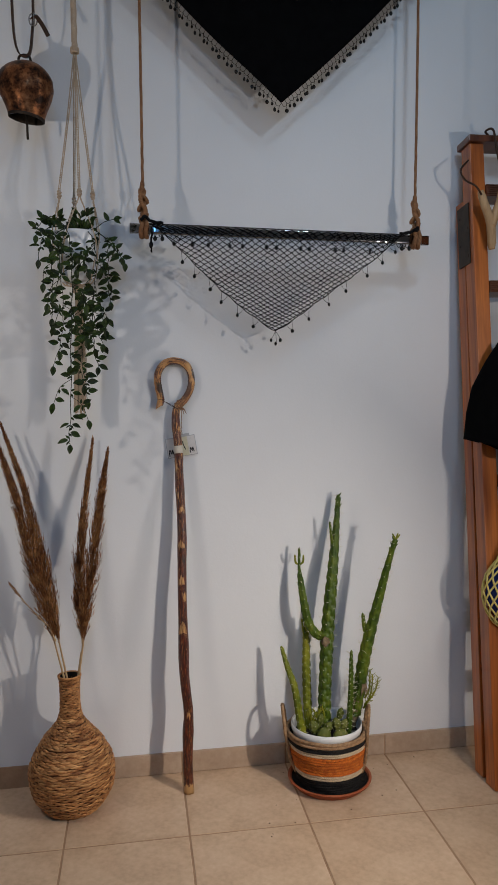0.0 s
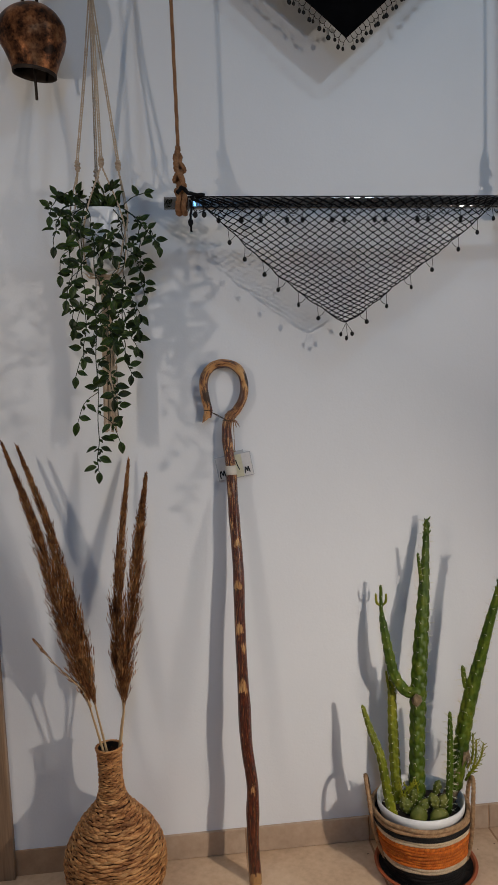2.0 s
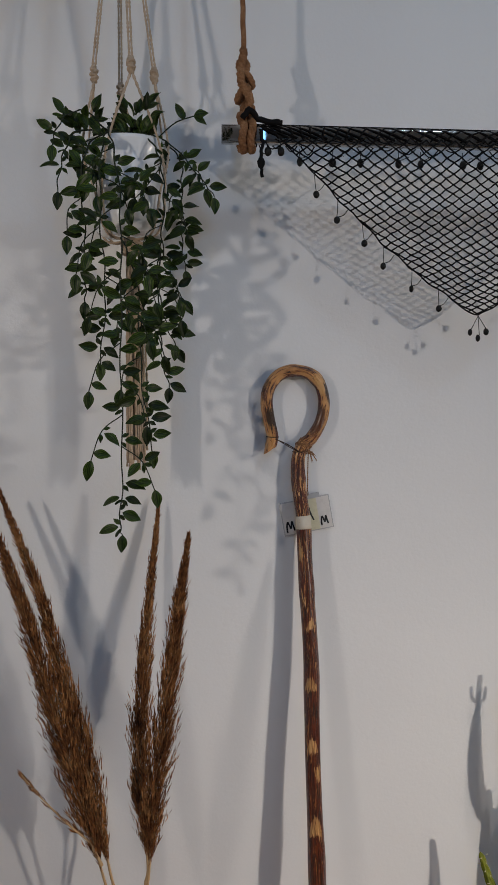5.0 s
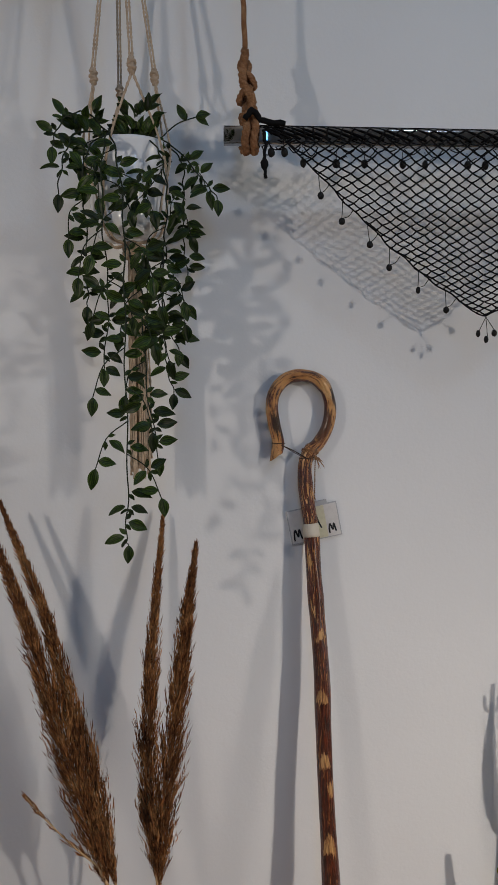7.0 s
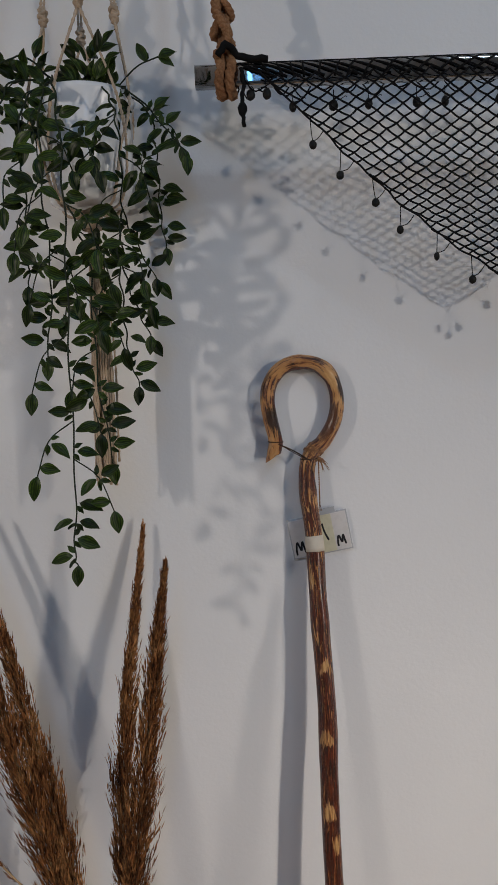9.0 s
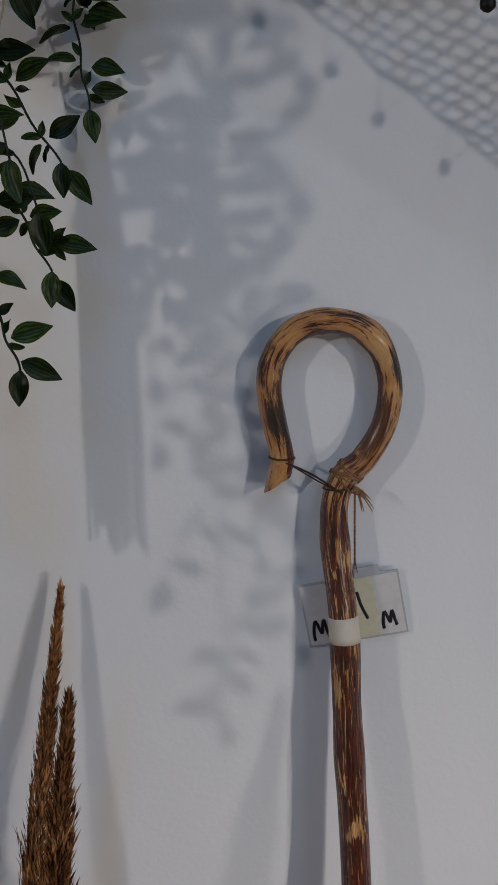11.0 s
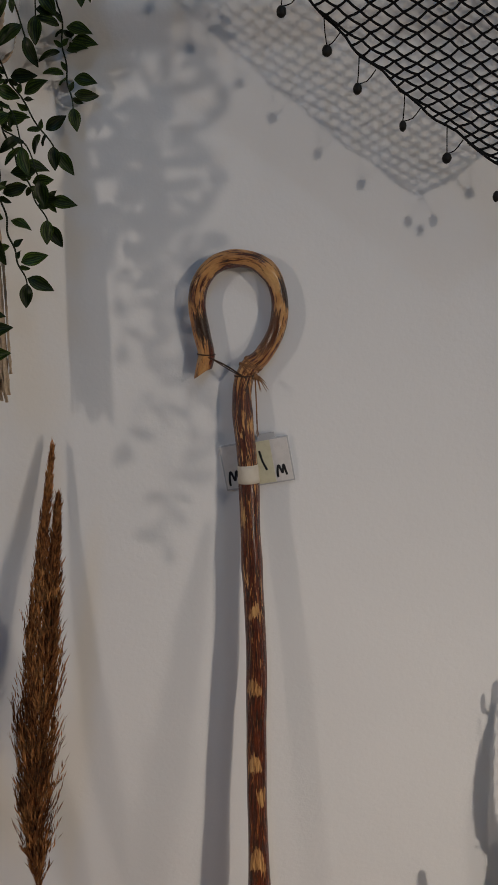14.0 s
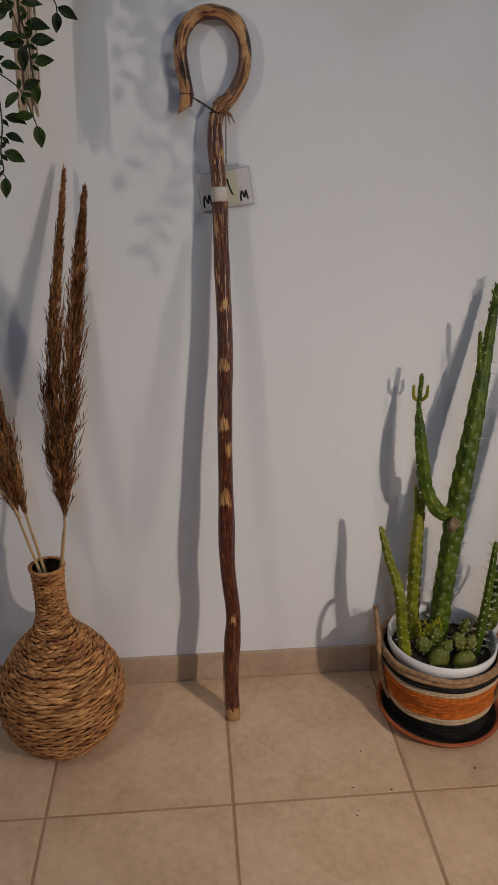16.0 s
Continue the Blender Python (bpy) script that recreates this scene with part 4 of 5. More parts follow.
# upright crown over the pot's rim
rnd = random.Random(77)
for n, (cx, cy, top, count, wide) in enumerate(((-0.108, 2.115, 1.700, 15, 0.056), (-0.106, 2.108, 1.672, 20, 0.050), (-0.186, 2.105, 1.682, 13, 0.050), (-0.150, 2.15, 1.676, 7, 0.05), (-0.092, 2.14, 1.676, 8, 0.05))):
    for k in range(count):
        a = rnd.uniform(0, 6.28)
        r = wide * rnd.uniform(0.1, 0.8)
        at = Vector((cx + r * math.cos(a) * 0.6, cy + r * math.sin(a) * 0.6, rnd.uniform(1.634, top - 0.02)))
        put_leaf(at, (math.cos(a), math.sin(a) * 0.8 - 0.2, rnd.uniform(0.25, 2.1)), (rnd.uniform(-0.6, 0.6), -0.9, rnd.uniform(0.1, 0.8)), rnd.uniform(0.75, 1.0), rnd.choice((0, 1, 2)))
sprig = spline([(-0.078, 2.13, 1.640), (-0.050, 2.12, 1.660), (-0.022, 2.115, 1.668)], 8)
part("stem", tube(sprig, 0.001, 4), STEM, ivy)
for at, way, kind in ((5, (-0.4, -0.1, 1), 0), (5, (0.3, 0, 1), 3), (7, (1, 0, 0.25), 1), (7, (0.8, -0.1, -0.4), 2)):
    put_leaf(Vector(sprig[at]), way, (0, -1, 0.3), 0.88, kind)

# ---- shepherd's crook ----
crook = empty("shepherd_crook", (0.154, 2.136, 0), "carved brown wooden shepherd's crook leaning on the white wall", "crook")
shaft = [(0.1535, 2.1355, 0.0), (0.1520, 2.1435, 0.093), (0.1557, 2.152, 0.182), (0.1578, 2.157, 0.244), (0.1488, 2.166, 0.341), (0.1488, 2.177, 0.456), (0.1487, 2.187, 0.566), (0.1505, 2.197, 0.672), (0.1530, 2.206, 0.773), (0.1510, 2.215, 0.870), (0.1495, 2.222, 0.945), (0.1490, 2.2285, 1.017), (0.1440, 2.237, 1.085), (0.1445, 2.240, 1.126), (0.1535, 2.241, 1.150)]
hook = [(0.1425 + (x - 0.1335) * 0.96, 2.2425, 1.150 + (z - 1.150) * 0.932) for x, z in ((0.163, 1.166), (0.180, 1.195), (0.1865, 1.230), (0.180, 1.264), (0.160, 1.286), (0.132, 1.2925), (0.105, 1.285), (0.0865, 1.263), (0.0805, 1.235), (0.084, 1.203), (0.0895, 1.173), (0.0875, 1.158), (0.0815, 1.143))]
line = spline(shaft + hook, 340)
rad = np.interp(np.linspace(0, 1, 340), [0, 0.03, 0.2, 0.45, 0.66, 0.72, 0.8, 0.9, 0.985, 1], [0.0155, 0.0150, 0.0138, 0.0122, 0.0100, 0.0104, 0.0110, 0.0106, 0.0100, 0.0096])
bumps = [(24, 1.10, 5), (58, 1.12, 6), (95, 1.07, 5), (118, 1.09, 4), (135, 1.08, 4), (152, 1.09, 4), (176, 1.07, 5), (232, 1.14, 6), (252, 1.06, 4)]
for c, s, w in bumps:
    rad *= 1 + (s - 1) * np.exp(-((np.arange(340) - c) / w) ** 2)
stick = part("stick", tube(line, rad, 28, relief=lambda i, k: 1 + 0.07 * noise.noise(Vector((k * 0.5, i * 0.06, 2.0))) + 0.03 * noise.noise(Vector((k * 2.3, i * 0.15, 7.0)))), BARK, crook)
reach_along = np.concatenate([[0], np.cumsum(np.linalg.norm(np.diff(line, axis=0), axis=1))])
layer = stick.data.uv_layers.new(name="UVMap")
for poly in stick.data.polygons:
    us = [((stick.data.loops[q].vertex_index % 28 - 7) % 28) / 28 for q in poly.loop_indices]
    wrapped = max(us) - min(us) > 0.5
    for q, a in zip(poly.loop_indices, us):
        layer.data[q].uv = (a + 1 if wrapped and a < 0.5 else a, reach_along[stick.data.loops[q].vertex_index // 28])
# the slanting knife cut at the crook's end
for ring in range(331, 340):
    for q in range(28):
        v = stick.data.vertices[ring * 28 + q]
        v.co.z -= 1.05 * (ring - 330) / 9 * (line[ring][0] - v.co.x)
band = [i for i in range(340) if 1.0025 < line[i][2] < 1.0290 and line[i][0] > 0.12]
part("tape", tube(line[band], rad[band] * 1.02 + 0.0003, 28), TAPE, crook, "strip of white paper tape")
along_p, along_t, along_s, along_u = frames_of(line)


def lashing(at, turns, thick, loose=0.0, lean=0.0):
    """Turns of string pulled tight round the stick at one place along it."""
    i = int(np.argmin(np.linalg.norm(line - np.array(at), axis=1)))
    made = []
    for n in range(turns):
        off = (n - (turns - 1) / 2) * thick * 2.6
        r = rad[i] * 1.0 + thick * (0.6 + loose * n)
        ring = []
        for a in np.linspace(0, 2 * math.pi, 25)[:-1]:
            ring.append(along_p[i] + r * (math.cos(a) * along_s[i] + math.sin(a) * along_u[i]) + along_t[i] * (off + (lean + 0.08 * (-1) ** n) * r * math.cos(a + n)))
        made.append(tube(ring, thick, 5, True))
    return joined(*made)


LIMB, THROAT = (0.0960, 2.2425, 1.168), (0.1530, 2.2410, 1.1490)
part("dark_string", joined(tube(spline([(0.103, 2.2335, 1.1655), (0.124, 2.2345, 1.155), (0.142, 2.2305, 1.1435), (0.150, 2.2280, 1.1385)], 14), 0.0010, 5), tube(spline([(0.108, 2.2340, 1.1630), (0.128, 2.2330, 1.1500), (0.146, 2.2290, 1.1400)], 14), 0.0007, 5), lashing(LIMB, 1, 0.0009), lashing((0.1490, 2.2405, 1.1400), 1, 0.0009, lean=-0.5)), LEATHER, crook, "thin dark string")
hairs = []
rnd = random.Random(12)
for q in range(11):
    way = Vector((rnd.uniform(0.2, 1.0), rnd.uniform(-0.5, 0.2), rnd.uniform(-1.2, 0.25)))
    start = Vector((0.163, 2.2285, 1.140)) + way * 0.003
    hairs.append(tube(spline([tuple(start), tuple(start + way * 0.005 + Vector((0, 0, 0.001))), tuple(start + way * rnd.uniform(0.009, 0.014) + Vector((0, 0, -0.002)))], 7), [0.0008, 0.0008, 0.0007, 0.0006, 0.0005, 0.0004, 0.0002], 4))
tuft = [tube(spline([(0.1612, 2.2475, 1.072), (0.1612 + 0.0012 * (q - 1), 2.2475, 1.066), (0.1612 + 0.0022 * (q - 1), 2.247, 1.060)], 5), 0.0004, 4) for q in range(3)]
part("twine", joined(lashing(THROAT, 4, 0.0008, 0.25, 0.25), lashing((0.1575, 2.2415, 1.1560), 2, 0.0008, 0.2, -0.35), blob((0.1625, 2.2290, 1.1400), (0.0036, 0.0028, 0.0034), 2, 0.3), *hairs, *tuft, twisted(spline([(0.161, 2.2300, 1.138), (0.1612, 2.240, 1.105), (0.1612, 2.2475, 1.070)], 26), 0.0011, 16, 2, 4, 0.6)), JUTE, crook, "jute twine with frayed ends")

# label card behind the stick
CARD_M = Matrix.Translation((0.1595, 2.2535, 1.0235)) @ Matrix.Rotation(math.radians(-8.6), 4, "Y")
card = empty("name_card", (0.157, 2.2535, 1.0225), "clear plastic name card with black hand lettering behind the crook", "card")


def on_card(name, box, material, label=""):
    bm = slab(*box, 0.0004)
    bm.transform(CARD_M)
    return part(name, bm, material, card, label, smooth=False)


on_card("sleeve", (-0.0455, 0.0455, -0.0012, 0.0012, -0.0305, 0.0305), CASE, "clear plastic sleeve")
on_card("paper", (-0.0437, 0.0437, -0.0016, -0.0010, -0.0285, 0.0285), CARD)
on_card("yellowed_strip", (-0.002, 0.0210, -0.0019, -0.0013, -0.0285, 0.0285), YELLOWED, "yellowed strip of glue")
on_card("hang_tab", (0.006, 0.029, -0.0010, 0.0010, 0.0300, 0.0375), CASE, "clear hanging tab")


def pen_stroke(name, points):
    """A stroke of a marker pen on the card."""
    v, fs = tube(spline(points, 4 * len(points)), 0.00145, 8)
    v = [CARD_M @ Vector((p[0], -0.0020 + 0.25 * p[1], p[2])) for p in v]
    part(name, (v, fs), INK, card)


for x, w, h in ((-0.0325, 0.0068, 0.0095), (0.0303, 0.0060, 0.0080)):
    z = -0.0150
    pen_stroke("letter_m", [(x - w, 0, z - h), (x - w * 0.95, 0, z), (x - w * 0.55, 0, z + h), (x - w * 0.1, 0, z), (x + w * 0.1, 0, z - h * 0.3), (x + w * 0.35, 0, z + h * 0.5), (x + w * 0.6, 0, z + h), (x + w * 0.8, 0, z), (x + w, 0, z - h * 0.8)])
pen_stroke("letter_stroke", [(0.0055, 0, 0.0160), (0.0075, 0, 0.002), (0.0115, 0, -0.0110)])

# ---- woven vase ----
VX, VY = -0.181, 2.120
vase = empty("woven_vase", (VX, VY, 0), "round bottle vase woven from brown water hyacinth", "vase")
PROFILE = [(0.000, 0.062), (0.006, 0.076), (0.02, 0.089), (0.045, 0.106), (0.075, 0.117), (0.105, 0.1205), (0.135, 0.118), (0.165, 0.106), (0.195, 0.089), (0.222, 0.068), (0.242, 0.050), (0.26, 0.0385), (0.285, 0.0315), (0.32, 0.0285), (0.36, 0.0285), (0.385, 0.030), (0.402, 0.031)]
PROFILE = [(z if z < 0.26 else 0.26 + (z - 0.26) * 0.885, r) for z, r in PROFILE]
VASE_TOP = PROFILE[-1][0]

smooth_r = spline([(z, r, 0) for z, r in PROFILE], 400)
steps = np.linspace(0, VASE_TOP, 401)
widths = np.interp(steps, smooth_r[:, 0], smooth_r[:, 1])
arc = np.concatenate([[0], np.cumsum(np.hypot(np.diff(steps), np.diff(widths)))])


def on_vase(s, turn, out):
    """A point of the vase: s along its profile from the foot, turn round it, out from its skin."""
    s = min(arc[-1], max(0.0, s))
    z, r = float(np.interp(s, arc, steps)), float(np.interp(s, arc, widths))
    z1, r1 = float(np.interp(min(arc[-1], s + 0.004), arc, steps)), float(np.interp(min(arc[-1], s + 0.004), arc, widths))
    n = math.hypot(z1 - z, r1 - r) + 1e-9
    nr, nz = (z1 - z) / n, -(r1 - r) / n
    rr, zz = r + out * nr, z + out * nz
    return np.array((VX + rr * math.cos(turn), VY + rr * math.sin(turn), max(0.0005, zz)))


# body behind the straws, its colour darkened for shade in the gaps
part("core", lathe([(max(0.004, float(w) - 0.0045), float(z)) for z, w in zip(steps[::8], widths[::8])], 64, (VX, VY, 0)), GAP_SHADE, vase)
rnd = random.Random(31)
verts, faces = [], []
at, row = 0.006, 0
neck = float(np.interp(0.25, steps, arc))
while at < arc[-1] - 0.004:
    r = float(np.interp(at, arc, widths))
    slim = at > neck
    pitch = 0.0047 if slim else 0.0074
    count = 12 if slim else 21
    for c in range(count):
        mid = (c + 0.5 * (row % 2) + rnd.uniform(-0.07, 0.07)) / count * 2 * math.pi
        half = rnd.uniform(0.74, 0.92) * math.pi / count * 1.68
        slant = (1 if row % 2 else -1) * rnd.uniform(0.05, 0.38) * pitch
        broad = pitch * rnd.uniform(0.44, 0.64)
        puff = rnd.uniform(0.75, 1.25) * (0.0017 if slim else 0.0023)
        shift = rnd.uniform(-0.0012, 0.0012)
        base = len(verts)
        for q in range(8):
            v = q / 7 * 2 - 1
            taper = 1 - 0.72 * v * v
            for k in range(8):
                a = 2 * math.pi * k / 8
                lift = puff * (1.15 - 2.3 * v * v) - 0.0024 + puff * 0.75 * taper * math.cos(a)
                verts.append(on_vase(at + shift + slant * v + broad * taper * math.sin(a), mid + half * v, lift))
        for q in range(7):
            for k in range(8):
                a, b = base + q * 8 + k, base + q * 8 + (k + 1) % 8
                faces.append((a, b, b + 8, a + 8))
        faces.append(tuple(base + 7 - k for k in range(8)))
        faces.append(tuple(base + 56 + k for k in range(8)))
    at += pitch
    row += 1
part("weave", (verts, faces), SEAGRASS, vase, "plump slanting woven straws")["kind"] = "stuff"
part("rim", twisted([(VX + 0.0300 * math.cos(a), VY + 0.0300 * math.sin(a), VASE_TOP + 0.001) for a in np.linspace(0, 6.34, 60)], 0.0040, 14, 2, 6), SEAGRASS, vase, "plaited rim")
part("lining", lathe([(0.026, VASE_TOP + 0.002), (0.025, 0.33), (0.0, 0.30)], 24, (VX, VY, 0)), SOOT, vase)

# ---- dried pampas plumes ----
def plume(points, widths, count, seed, stem_from, lean=0.0):
    """A dried grass plume: a stem and hundreds of fine drooping spikelets."""
    thing = empty("pampas_plume", points[0], "dried brown pampas grass plume standing in the woven vase", "dried grass", "plumes in the vase")
    rnd = random.Random(seed)
    body = spline(points, 60)
    stalk = spline([tuple(Vector(stem_from).lerp(Vector(points[0]), k)) for k in (0, 0.35, 0.7, 1)] + list(points[1:]), 80)
    part("stalk", tube(stalk, np.linspace(0.0032, 0.0008, 80), 6), STRAW, thing)
    p, tan, sd, up = frames_of(body)
    verts, faces = [], []
    for _ in range(count):
        # a twig that leaves the stem and hugs it, set with pointed spikelets
        t0 = rnd.random() ** 0.92 * 0.96
        a = rnd.uniform(0, 2 * math.pi)
        reach_t = rnd.uniform(0.05, 0.15)
        stray = rnd.uniform(0.75, 1.0) if rnd.random() > 0.22 else rnd.uniform(1.15, 1.55)
        for q in range(11):
            f = q / 10
            t = t0 + reach_t * f
            if t > 0.995:
                break
            i = min(58, int(t * 59))
            out = math.cos(a) * sd[i] + math.sin(a) * up[i]
            w = float(np.interp(t, np.linspace(0, 1, len(widths)), widths))
            c = p[i] + (t * 59 - i) * (p[i + 1] - p[i]) + out * w * 0.86 * f ** 0.7 * stray
            spin = rnd.uniform(0, 2 * math.pi)
            off = math.cos(spin) * sd[i] + math.sin(spin) * up[i]
            way = tan[i] + out * rnd.uniform(0.05, 0.46) + off * rnd.uniform(0.04, 0.24)
            way /= np.linalg.norm(way)
            length = rnd.uniform(0.009, 0.019) * (0.55 + 0.55 * min(1.0, w / 0.016))
            flat = np.cross(way, off + out)
            flat = flat / (np.linalg.norm(flat) + 1e-9) * rnd.uniform(0.0006, 0.0011)
            n = len(verts)
            verts.extend([c, c + way * length * 0.4 + flat, c + way * length, c + way * length * 0.4 - flat])
            faces.append((n, n + 1, n + 2, n + 3))
    for q in range(26):
        # the loose tip
        c = p[-1] - tan[-1] * rnd.uniform(0.0, 0.030) + sd[-1] * rnd.uniform(-1, 1) * 0.0016
        side = (sd[-1] * rnd.uniform(-1, 1) + up[-1] * rnd.uniform(-1, 1)) * 0.16
        way = (tan[-1] + side) * rnd.uniform(0.008, 0.015)
        flat = np.cross(tan[-1], up[-1]) * 0.0008
        n = len(verts)
        verts.extend([c, c + way * 0.4 + flat, c + way, c + way * 0.4 - flat])
        faces.append((n, n + 1, n + 2, n + 3))
    part("feathery_head", (verts, faces), PLUME, thing, "fine drooping brown spikelets", smooth=False)["kind"] = "stuff"
    return thing


plume([(-0.216, 2.118, 0.475), (-0.242, 2.118, 0.60), (-0.276, 2.12, 0.74), (-0.316, 2.125, 0.92), (-0.380, 2.135, 1.120)], [0.004, 0.022, 0.025, 0.019, 0.010, 0.0012], 900, 11, (-0.192, 2.124, 0.36))
plume([(-0.206, 2.130, 0.475), (-0.226, 2.135, 0.60), (-0.254, 2.14, 0.74), (-0.291, 2.145, 0.92), (-0.350, 2.15, 1.110)], [0.004, 0.020, 0.022, 0.017, 0.009, 0.0012], 780, 12, (-0.186, 2.130, 0.36))
plume([(-0.143, 2.135, 0.475), (-0.150, 2.15, 0.60), (-0.143, 2.175, 0.74), (-0.125, 2.21, 0.90), (-0.103, 2.238, 1.055)], [0.004, 0.018, 0.019, 0.013, 0.007, 0.0012], 740, 13, (-0.160, 2.128, 0.36))
plume([(-0.140, 2.118, 0.475), (-0.127, 2.112, 0.60), (-0.104, 2.105, 0.74), (-0.077, 2.098, 0.90), (-0.054, 2.092, 1.034)], [0.004, 0.021, 0.022, 0.016, 0.009, 0.0012], 860, 14, (-0.158, 2.122, 0.36))
plume([(-0.232, 2.110, 0.535), (-0.262, 2.105, 0.57), (-0.300, 2.10, 0.62), (-0.331, 2.10, 0.664)], [0.002, 0.005, 0.004, 0.001], 22, 15, (-0.216, 2.116, 0.49))

# ---- cactus in a basket ----
CX, CY = 0.579, 2.119
saucer = empty("plant_saucer", (CX, CY, 0), "terracotta plastic saucer on the tiled floor", "saucer")
# dark ring over the dish floor and up its inner side
part("dark_dish_ring", lathe([(0.04, 0.0062), (0.106, 0.0078), (0.1150, 0.0190)], 64, (CX, CY, 0)), SOIL, saucer, "dark ring inside the dish")
part("dish", lathe([(0.0, 0.002), (0.102, 0.0), (0.109, 0.003), (0.1205, 0.021), (0.1240, 0.0250), (0.1265, 0.0235), (0.1255, 0.020), (0.1225, 0.0262), (0.1180, 0.0235), (0.107, 0.006), (0.0, 0.005)], 72, (CX, CY, 0)), TERRA, saucer)

basket = empty("plant_basket", (CX - 0.008, CY, 0.006), "striped coiled rope plant basket in natural, black, cream and orange", "basket")
GX, GY = CX - 0.008, CY
LEAN = 0.055


def basket_r(z):
    return 0.0905 + 0.150 * (z - 0.006) + 0.004 * math.sin(math.pi * min(1, max(0, z / 0.19)))


def coil(z0, z1, rows, material, label):
    rings = []
    for n in range(rows):
        z = z0 + (n + 0.5) * (z1 - z0) / rows
        r = basket_r(z)
        rad = (z1 - z0) / rows * (0.60 if rows > 2 else 0.64)
        gx = CX - 0.001 - LEAN * z
        line = [(gx + (r + 0.0010 * math.sin(7 * a + n)) * math.cos(a), GY + (r + 0.0010 * math.sin(7 * a + n)) * math.sin(a), z + 0.0011 * math.sin(3 * a + n * 1.7)) for a in np.linspace(0, 2 * math.pi, 241)]
        rings.append(twisted(line, rad, (58 if z1 < 0.158 else 40) + 5 * (n % 3), 2 if z1 < 0.158 else 3, 6, 0.62))
    return part("coil_band", joined(*rings), material, basket, label)


coil(0.008, 0.054, 6, ROPE_BLACK, "black coiled rope band")
coil(0.054, 0.070, 2, ROPE_CREAM, "cream coiled rope band")
coil(0.070, 0.128, 7, ROPE_ORANGE, "orange coiled rope band")
coil(0.128, 0.141, 2, ROPE_CREAM, "cream coiled rope band")
coil(0.141, 0.157, 2, ROPE_BLACK, "black coiled rope band")
coil(0.156, 0.174, 2, ROPE_NAT, "natural coiled rope band")
part("lining", lathe([(0.0, 0.007), (0.083, 0.008), (0.095, 0.06), (0.108, 0.165)], 48, (GX, GY, 0)), SOOT, basket)
for ang in (math.radians(168), math.radians(348)):
    arch = [(0.045, 0.27, 0.001), (0.08, 0.28, 0.007), (0.12, 0.30, 0.009), (0.165, 0.31, 0.010), (0.205, 0.25, 0.011), (0.230, 0.14, 0.012), (0.238, 0.0, 0.012), (0.230, -0.14, 0.012), (0.205, -0.25, 0.011), (0.165, -0.31, 0.010), (0.12, -0.30, 0.009), (0.08, -0.28, 0.007), (0.045, -0.27, 0.001)]
    way = []
    for z, turn, out in arch:
        r = basket_r(min(z, 0.175)) + 0.001 + out
        way.append((CX - 0.001 - LEAN * min(z, 0.18) + r * math.cos(ang + turn), GY + r * math.sin(ang + turn), z))
    part("handle", twisted(spline(way, 110), 0.0056, 26, 3, 6), ROPE_NAT, basket, "twisted natural rope handle")

inner = empty("inner_pot", (GX, GY, 0.01), "white plastic plant pot inside the basket", "pot")
part("body", lathe([(0.0, 0.012), (0.074, 0.012), (0.091, 0.10), (0.1030, 0.168), (0.1062, 0.172), (0.1066, 0.1895), (0.1036, 0.1900), (0.1010, 0.180), (0.097, 0.15)], 72, (GX, GY, 0)), POTWHITE, inner)
soil = lathe([(0.0, 0.157), (0.03, 0.160), (0.06, 0.157), (0.098, 0.155)], 40, (GX, GY, 0))
part("soil", ([(x, y, z + 0.004 * noise.noise(Vector((x, y, z)) * 60)) for x, y, z in soil[0]], soil[1]), SOIL, inner)

cactus = empty("cactus", (CX, CY, 0.138), "tall green jointed cactus with pale spines in a basket", "cactus")


